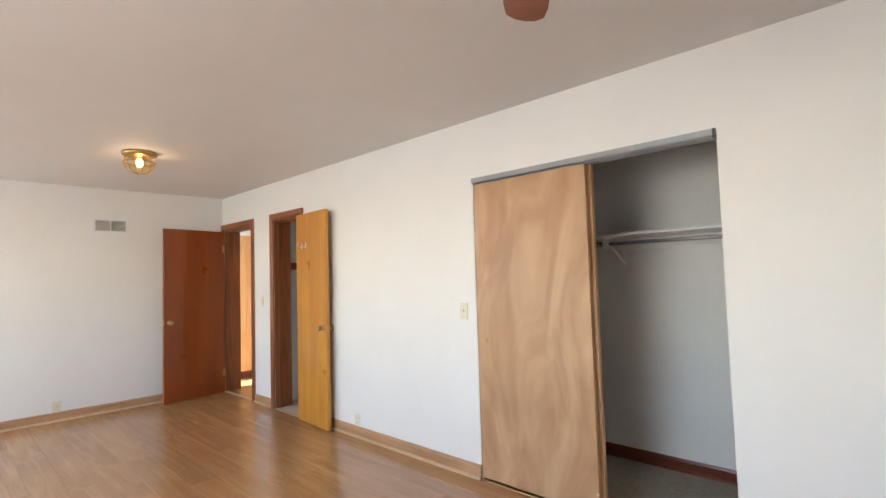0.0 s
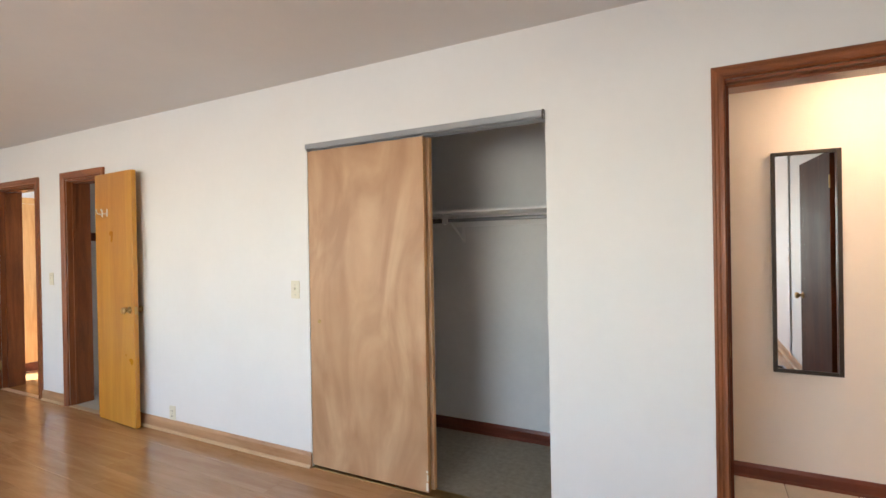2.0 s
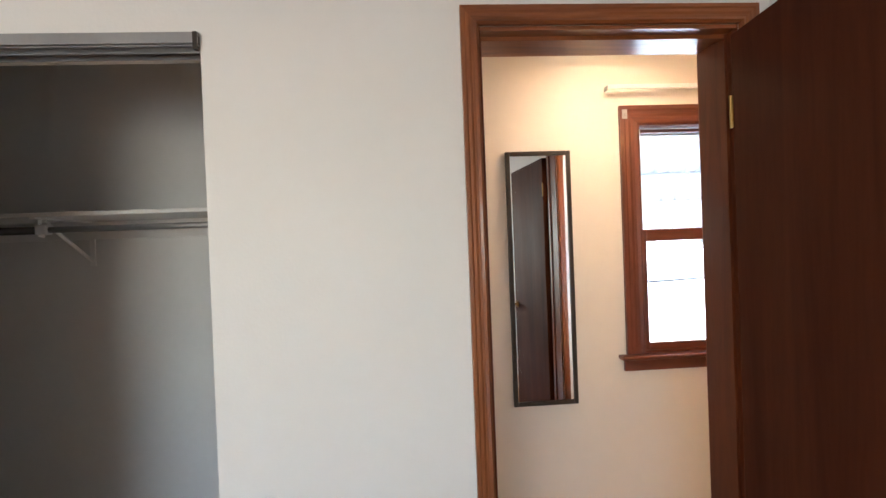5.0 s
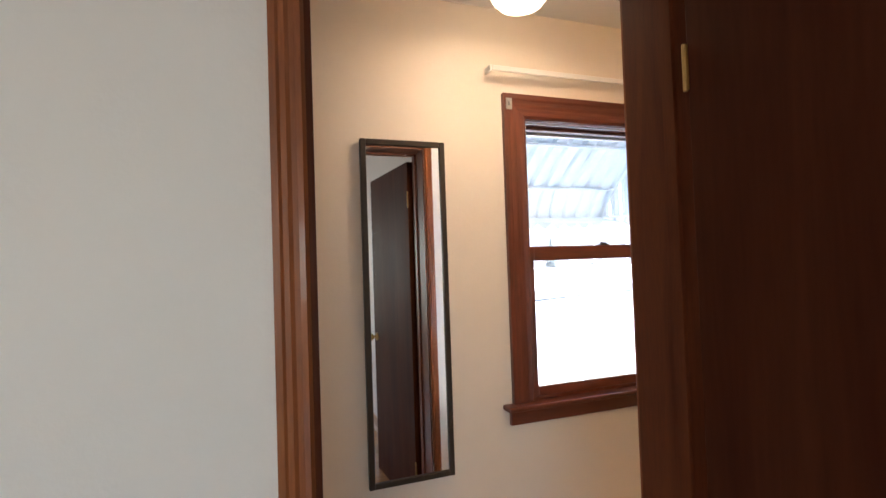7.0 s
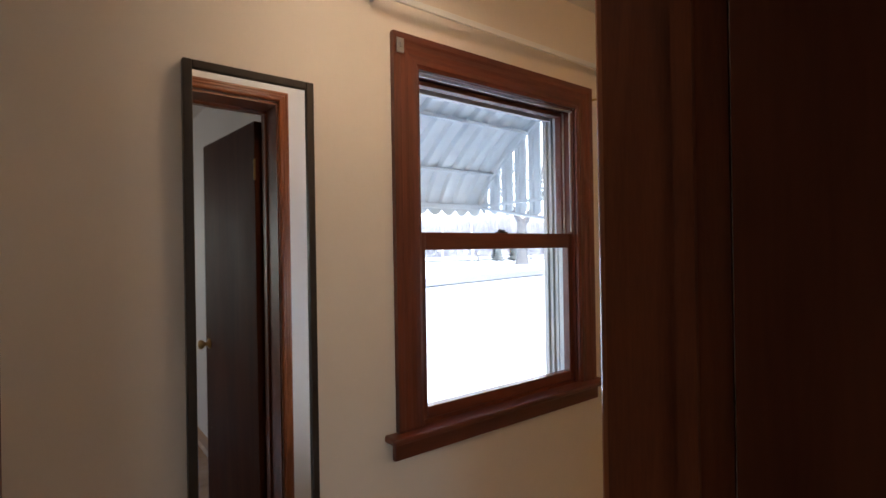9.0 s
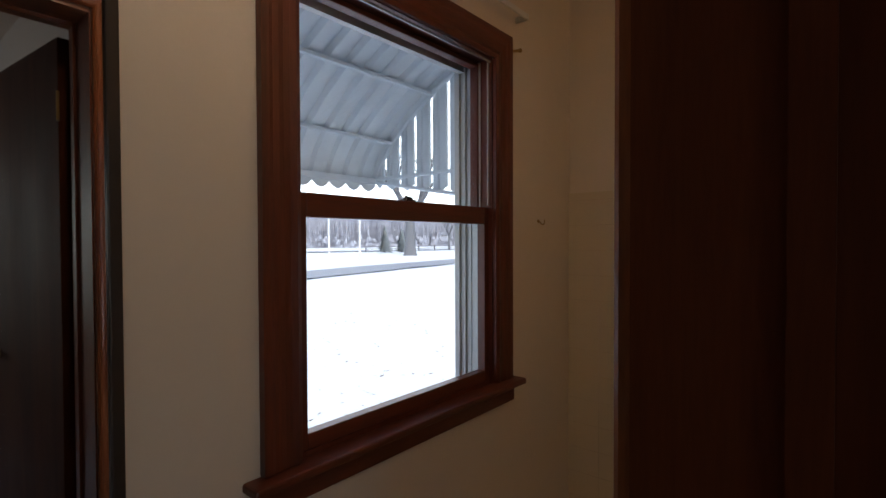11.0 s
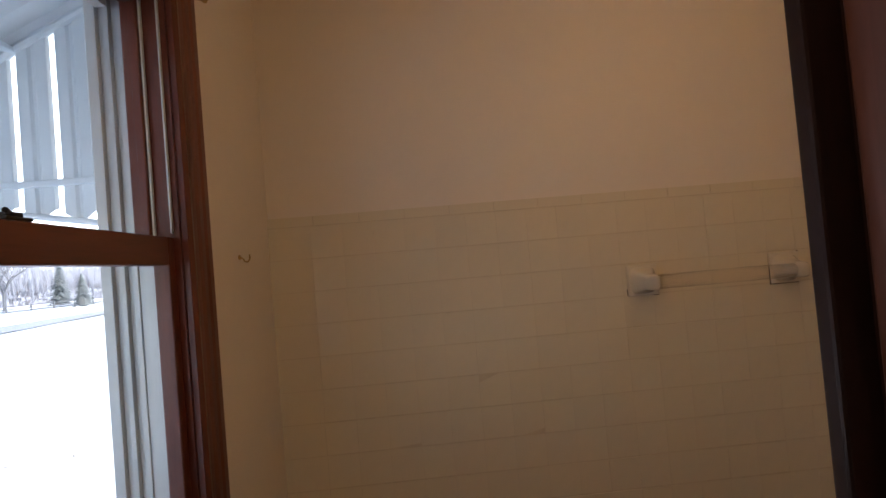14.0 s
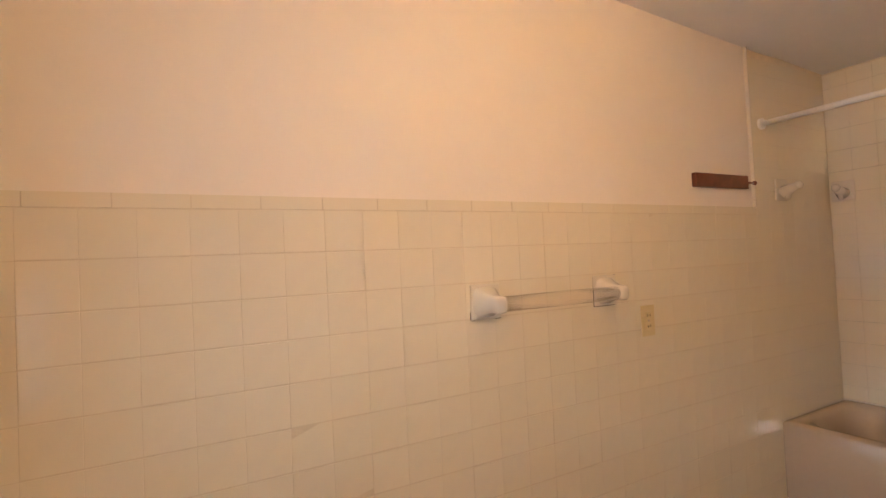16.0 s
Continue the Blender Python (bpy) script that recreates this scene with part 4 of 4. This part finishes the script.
for sx in (AX0, AX1):
    bm = bmesh.new()
    for (ya, za), (yb, zb) in zip(PROF, PROF[1:]):
        tube(bm, (sx, ya, za - 0.012), (sx, yb, zb - 0.012), 0.012, seg=8)
    part("edge_rail", bm, AWNING, t)
    part("side_rail", boxes((sx - 0.012, sx + 0.004, 1.165, 1.95, 1.676, 1.694), bevel=0.003), AWNING, t)
    bm = bmesh.new()
    tube(bm, (sx - 0.004, 1.17, 1.535), (sx - 0.004, 1.95, 1.672), 0.009, seg=8)
    part("arm", bm, AWNING, t)
    for i in range(8):
        ya = 1.160 + 0.1045 * i
        yb = min(ya + 0.083, 1.945)
        if yb - ya < 0.02:
            continue
        top = [np.interp(v, [q[0] for q in PROF], [q[1] for q in PROF]) - 0.006 for v in (ya, yb)]
        bm = bmesh.new()
        wide = yb - ya
        shape = [(0.0, 0.010), (0.04, 0.0), (0.36, 0.0), (0.44, 0.007), (0.56, 0.007), (0.64, 0.0), (0.96, 0.0), (1.0, 0.010)]
        bot = [bm.verts.new((sx + h, ya + wide * f, 1.580 + 0.012 * i - 0.026 * math.sin(math.pi * f))) for f, h in shape]
        upp = [bm.verts.new((sx + h, ya + wide * f, top[0] + (top[1] - top[0]) * f)) for f, h in shape]
        for j in range(len(shape) - 1):
            bm.faces.new((bot[j], bot[j + 1], upp[j + 1], upp[j]))
        bm.normal_update()
        bmesh.ops.solidify(bm, geom=bm.faces, thickness=0.002)
        part("side_slat", bm, AWNING, t)

# ---- garden and street ----
GZ = -0.35
bm = bmesh.new()
N = 60
grid = {}
for i in range(N + 1):
    for j in range(N + 1):
        x, y = -150 + 450 * i / N, 1.17 + 320 * (j / N) ** 2.2
        grid[i, j] = bm.verts.new((x, y, GZ + (0.06 * noise.noise((x * 0.2, y * 0.2, 0)) if j > 1 else 0)))
for i in range(N):
    for j in range(N):
        bm.faces.new((grid[i, j], grid[i + 1, j], grid[i + 1, j + 1], grid[i, j + 1]))
tagged(link("ground", bm, SNOW, True), "snow-covered lawn with a few dead leaves", "ground", kind="structure")


def strip(name, pts, width, mat, label, z):
    bm = bmesh.new()
    left, right = [], []
    for i, p in enumerate(pts):
        a, b = Vector(pts[max(i - 1, 0)]), Vector(pts[min(i + 1, len(pts) - 1)])
        d = (b - a).normalized()
        nrm = Vector((-d.y, d.x))
        wob = 0.25 * noise.noise((p[0] * 0.3, p[1] * 0.3, 5))
        left.append(bm.verts.new((*(Vector(p) + nrm * (width / 2 + wob)), z)))
        right.append(bm.verts.new((*(Vector(p) - nrm * (width / 2 - wob)), z)))
    for i in range(len(pts) - 1):
        bm.faces.new((left[i], left[i + 1], right[i + 1], right[i]))
    return tagged(link(name, bm, mat), label, name, kind="structure")


def smooth_line(ctrl, n=40):
    out = []
    for k in range(n + 1):
        u = k / n * (len(ctrl) - 1)
        i = min(int(u), len(ctrl) - 2)
        f = u - i
        p0, p1, p2, p3 = (Vector(ctrl[max(0, min(len(ctrl) - 1, i + o))]) for o in (-1, 0, 1, 2))
        out.append(0.5 * ((2 * p1) + (p2 - p0) * f + (2 * p0 - 5 * p1 + 4 * p2 - p3) * f * f + (3 * p1 - p0 - 3 * p2 + p3) * f ** 3))
    return out


strip("pavement", smooth_line([(-10, 15.5), (5, 18.0), (15.0, 20.9), (25, 23.2), (37, 25.6), (55, 27.0)]), 3.8, ASPHALT, "wet grey path cleared of snow", GZ + 0.06)
strip("road", smooth_line([(-40, 75), (20, 64), (46, 60), (75, 54), (130, 50)]), 6.0, ASPHALT, "wet grey road behind the snowy lawn", GZ + 0.10)


def clump_tree(name, label, x, y, h, r, mat, levels, per, base):
    t = thing(name, label, "tree", (x, y, GZ - 0.05))
    part("trunk", tube(bmesh.new(), (0, 0, 0), (0, 0, h * 0.95), 0.05 * r + 0.06, 0.02, seg=10), BARK, t)
    bm = bmesh.new()
    rnd = random.Random(int(x * 7 + y))
    for k in range(levels):
        f = k / levels
        z = base + (h - base) * f
        rad = r * (1 - f) ** 0.85 + 0.08
        for i in range(per):
            a = rnd.uniform(0, 2 * math.pi)
            d = rad * rnd.uniform(0.45, 1.0)
            c = Vector((0.15 * d * math.cos(a), 0.15 * d * math.sin(a), z + 0.1))
            tip = Vector((d * math.cos(a), d * math.sin(a), z - 0.25 * d + rnd.uniform(-0.1, 0.1)))
            side = Vector((-math.sin(a), math.cos(a), 0)) * (0.12 * d + 0.05)
            v = [bm.verts.new(q) for q in (c, (c + tip) / 2 + side, tip, (c + tip) / 2 - side - Vector((0, 0, 0.12)))]
            bm.faces.new(v[:3])
            bm.faces.new((v[0], v[2], v[3]))
    part("crown", bm, mat, t)
    return t


def bare_tree(name, label, x, y, h, r, seed, depth=4):
    t = thing(name, label, "tree", (x, y, GZ - 0.1))
    rnd = random.Random(seed)
    trunk, limbs = bmesh.new(), bmesh.new()
    top = h * 0.33
    lathe(trunk, ((r * 1.5, 0.0), (r * 1.15, 0.35), (r, 1.0), (r * 0.9, top * 0.7), (r * 0.8, top)), seg=14)
    part("trunk", trunk, BARK, t, smooth=True)

    def grow(a, d, length, rad, level):
        b = a + d * length
        tube(limbs, a, b, rad, rad * 0.65, seg=6 if level < 2 else 4)
        if level >= depth:
            return
        for _ in range(3 if level < 3 else 2):
            nd = (d + Vector((rnd.uniform(-0.75, 0.75), rnd.uniform(-0.75, 0.75), rnd.uniform(-0.15, 0.5)))).normalized()
            grow(a + d * length * rnd.uniform(0.6, 1.0), nd, length * rnd.uniform(0.6, 0.8), rad * 0.55, level + 1)

    for i in range(4):
        ang = 2 * math.pi * i / 4 + rnd.uniform(-0.4, 0.4)
        grow(Vector((0, 0, top * rnd.uniform(0.82, 0.98))), Vector((0.55 * math.cos(ang), 0.55 * math.sin(ang), 0.8)).normalized(), h * 0.24, r * 0.5, 0)
    part("limbs", limbs, BARK, t)
    return t


bare_tree("bare_tree", "large bare tree with a thick grey trunk", 41.0, 38.9, 15, 0.62, 3)
bare_tree("bare_tree", "smaller bare tree beyond the snowy road", 74, 60, 9, 0.22, 8)
bare_tree("bare_tree", "smaller bare tree beyond the snowy road", 30, 78, 10, 0.25, 9)
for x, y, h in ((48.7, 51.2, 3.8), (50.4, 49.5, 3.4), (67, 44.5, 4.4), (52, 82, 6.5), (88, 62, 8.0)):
    clump_tree("fir_tree", "grey-green fir tree in the snow, paled by painted haze", x, y, h, h * 0.32, FIR_HAZED, 26, 26, 0.4)
rnd = random.Random(4)
verts, faces = [], []


def blade(x, y, z, w, lean, h):
    """One upright twig or stem of the far woods."""
    n0 = len(verts)
    verts.extend([(x - w, y, z), (x + w, y + 0.1, z), (x + lean + w * 0.4, y, z + h), (x + lean - w * 0.4, y + 0.1, z + h * 0.94)])
    faces.append((n0, n0 + 1, n0 + 2, n0 + 3))


for i in range(38000):
    u = rnd.random()
    x, y = -60 + 250 * u + rnd.uniform(-4, 4), 125 - 45 * u + rnd.uniform(-8, 8)
    hh = max(4.0, 11.5 + 3.5 * noise.noise((x * 0.05, y * 0.05, 2)) + 1.5 * noise.noise((x * 0.3, y * 0.3, 7)))
    if i % 3 == 0:
        blade(x, y, GZ - 0.2, rnd.uniform(0.05, 0.13), rnd.uniform(-0.6, 0.6), hh * rnd.uniform(0.55, 1.0))
    else:
        z0 = rnd.random() * hh * 0.8
        blade(x, y, GZ + z0 - 0.2, rnd.uniform(0.03, 0.10), rnd.uniform(-1.2, 1.2), rnd.uniform(0.8, 2.0))
for i in range(7000):
    u = rnd.random()
    x, y = -60 + 250 * u + rnd.uniform(-4, 4), 122 - 45 * u + rnd.uniform(-8, 8)
    blade(x, y, GZ + rnd.random() ** 1.5 * 2.6 - 0.3, rnd.uniform(0.2, 0.55), rnd.uniform(-0.5, 0.5), rnd.uniform(0.4, 1.0))
me = bpy.data.meshes.new("treeline")
me.from_pydata(verts, [], faces)
# bluish pale twigs, the haze over the far woods painted in
SHRUB_HAZED = material("hazed_winter_shrub", (0.43, 0.44, 0.50), 0.9, vary=0.3, scale=0.5)
me.materials.append(SHRUB_HAZED)
tagged(new("treeline", me), "distant bare winter trees and bushes in painted haze", "trees", kind="stuff")
# overcast sky behind the far trees
bm = bmesh.new()
cols_ = []
for i in range(33):
    a = radians(-5 + 120 * i / 32)
    cols_.append([bm.verts.new((260 * math.cos(a), 260 * math.sin(a), z)) for z in (GZ - 2, 150)])
for p, q in zip(cols_, cols_[1:]):
    bm.faces.new((p[0], q[0], q[1], p[1]))
tagged(link("backdrop", bm, glowing("overcast_sky", (0.88, 0.94, 1.0), 1.0)), "plain white overcast sky", "sky", kind="structure")

for x, y, h, lab in ((28.9, 33.5, 4.2, "tall white post in the snow"), (26.4, 34.6, 4.0, "tall white post in the snow")):
    t = thing("sign_post", lab, "post", (x, y, GZ - 0.05), group="white posts")
    part("post", boxes((-0.07, 0.07, -0.05, 0.05, 0, h), bevel=0.01), WHITE_METAL, t)
    part("cap", boxes((-0.09, 0.09, -0.07, 0.07, h, h + 0.04), bevel=0.01), WHITE_METAL, t)
t = thing("rail_fence", "low dark rail fence beside the far road", "fence", (0, 0, 0))
for i in range(16):
    x, y = 48 + 3.2 * i, 54.5 - 0.55 * i
    part("post", boxes((x - 0.07, x + 0.07, y - 0.07, y + 0.07, GZ - 0.1, GZ + 0.95)), BARK, t)
    if i < 15:
        bm = bmesh.new()
        for z in (0.45, 0.8):
            tube(bm, (x, y, GZ + z), (x + 3.2, y - 0.55, GZ + z), 0.05, seg=6)
        part("rail", bm, BARK, t)

bm = bmesh.new()
rnd = random.Random(11)
for i in range(620):
    d = 2.2 + 14 * rnd.random() ** 1.5
    a = radians(rnd.uniform(15, 75))
    c = Vector((0.8 + d * math.cos(a) * 1.1, 1.2 + d * math.sin(a), GZ + 0.05 + 0.06 * noise.noise((0.8 + d, d, 0))))
    s = rnd.uniform(0.012, 0.038)
    q = rnd.uniform(0, 6.28)
    e1, e2 = Vector((math.cos(q), math.sin(q), 0.2)) * s, Vector((-math.sin(q), math.cos(q), 0.1)) * s * 0.5
    v = [bm.verts.new(c + p) for p in (-e1, e2, e1, -e2)]
    bm.faces.new(v)
tagged(link("fallen_leaves", bm, LEAF), "scattered dead brown leaves on the snow", "leaves", kind="stuff")

# ---- floor planks ----
rnd = random.Random(21)
fl = bpy.data.objects["floor"]
meshes = {}


def piece(name, key, dims, place, mat, parent, bevel=0.002):
    """One plank or tile: objects of the same size share a mesh."""
    if key not in meshes:
        bm = boxes((-dims[0] / 2, dims[0] / 2, -dims[1] / 2, dims[1] / 2, -dims[2] / 2, dims[2] / 2), bevel=0)
        if bevel:
            tops = [e for e in bm.edges if all(v.co[BEVEL_AXIS] * BEVEL_SIGN > 0 for v in e.verts)]
            bmesh.ops.bevel(bm, geom=tops, offset=bevel, segments=1, affect="EDGES")
        me = bpy.data.meshes.new(name)
        bm.to_mesh(me)
        bm.free()
        me.materials.append(mat)
        meshes[key] = me
    ob = new(name, meshes[key])
    ob.location = place
    ob.parent = parent
    return ob


BEVEL_AXIS, BEVEL_SIGN = 2, 1
PW, PL = 0.193, 1.28
row = 0
y = 0.0
while y > YB + 0.01:
    off = rnd.uniform(0, PL)
    x = XL - off
    while x < XR:
        a, b = max(x, XL), min(x + PL, XR)
        if b - a > 0.03:
            key = ("plank", round(b - a, 3))
            piece("plank", key, (b - a - 0.0008, PW - 0.0008, 0.012), ((a + b) / 2, y - PW / 2, -0.006), LAMINATE, fl, 0.0008)
        x += PL
    y -= PW
    row += 1

# ---- bathroom floor tiles ----
flb = bpy.data.objects["floor_bathroom"]
FT = 0.33
for i in range(9):
    for j in range(4):
        x, y = -0.38 + FT * i + FT / 2, BY - FT * j - FT / 2
        if y - FT / 2 < T - 0.2 and x < CX or x > BX:
            continue
        piece("floor_tile", "floor_tile", (FT - 0.005, FT - 0.005, 0.008), (x, y, 0.009), FLOOR_TILE, flb, 0.0015)

# ---- wall tiles ----
wt = bpy.data.objects["wall_tiled"]
BEVEL_AXIS, BEVEL_SIGN = 0, -1
TH_, TW = 0.108, 0.1035
Z0 = 1.539
y0 = 0.8615
gm = bmesh.new()
box(gm, BX - 0.0079, BX + 0.004, BACKY, BY, 0, 1.571)
box(gm, BX - 0.0079, BX + 0.004, BACKY, -1.717, 1.571, bath_ceiling(-2.0))
part("grout_bed", gm, GROUT, wt)
count = 0
far = bmesh.new()
cols = [(BY, y0)] + [(y0 - TW * k, y0 - TW * (k + 1)) for k in range(25)]
for ya, yb in cols:
    ym, w = (ya + yb) / 2, ya - yb
    if ym < -1.72:
        continue
    for r in range(15):
        za = Z0 - TH_ * r
        if za < 0.02:
            continue
        zb = max(za - TH_, 0.012)
        jit = rnd.uniform(-0.0006, 0.0006)
        if count < 300 and r < 11 and w < 0.11:
            tile = piece("tile", ("tile", round(za - zb, 3)), (0.008, w - 0.0002, za - zb - 0.0026), (BX - 0.005 + jit, ym, (za + zb) / 2), TILE, wt, 0.0006)
            tile.rotation_euler = (0, radians(rnd.uniform(-0.7, 0.7)), radians(rnd.uniform(-0.25, 0.25)))
            count += 1
        else:
            box(far, BX - 0.009 + jit, BX - 0.001, yb + 0.0003, ya - 0.0003, zb + 0.0009, za - 0.0008)
# bullnose cap, two tiles wide
k = 0
ya = BY
while ya > -1.71:
    yb = max(ya - TW * 1.46, -1.717)
    box(far, BX - 0.010, BX - 0.001, yb + 0.001, ya - 0.001, Z0 + 0.001, Z0 + 0.033)
    ya = yb
for i in range(7):
    ya = -1.724 - TW * i
    yb = max(ya - TW, BACKY)
    if ya - yb < 0.01:
        continue
    for r in range(-8, 15):
        za = Z0 - TH_ * r
        zb = max(za - TH_, 0.012)
        if za > 2.36:
            continue
        box(far, BX - 0.009, BX - 0.001, yb + 0.0003, ya - 0.0003, zb + 0.0006, min(za, bath_ceiling(-2.0) - 0.03) - 0.0006)
tagged(part("wall_tiles", far, TILE, wt, "cream glazed wall tiles"), kind="stuff")
part("edge_trim", boxes((BX - 0.012, BX + 0.003, -1.722, -1.712, 1.572, bath_ceiling(-1.7) - 0.001), bevel=0.002), CERAMIC, wt, "white tile edge trim")
back = bmesh.new()
wtub = bpy.data.objects["wall_tub"]
for i in range(13):
    xa = BX - 0.01 - TW * i
    xb = max(xa - TW, CX)
    for r in range(-8, 15):
        za = Z0 - TH_ * r
        zb = max(za - TH_, 0.012)
        if za > 2.36:
            continue
        box(back, xb + 0.0005, xa - 0.0005, BACKY - 0.008, BACKY, zb + 0.0005, min(za, bath_ceiling(-2.0) - 0.03) - 0.0005)
tagged(part("wall_tiles", back, TILE, wtub, "cream glazed wall tiles"), kind="stuff")
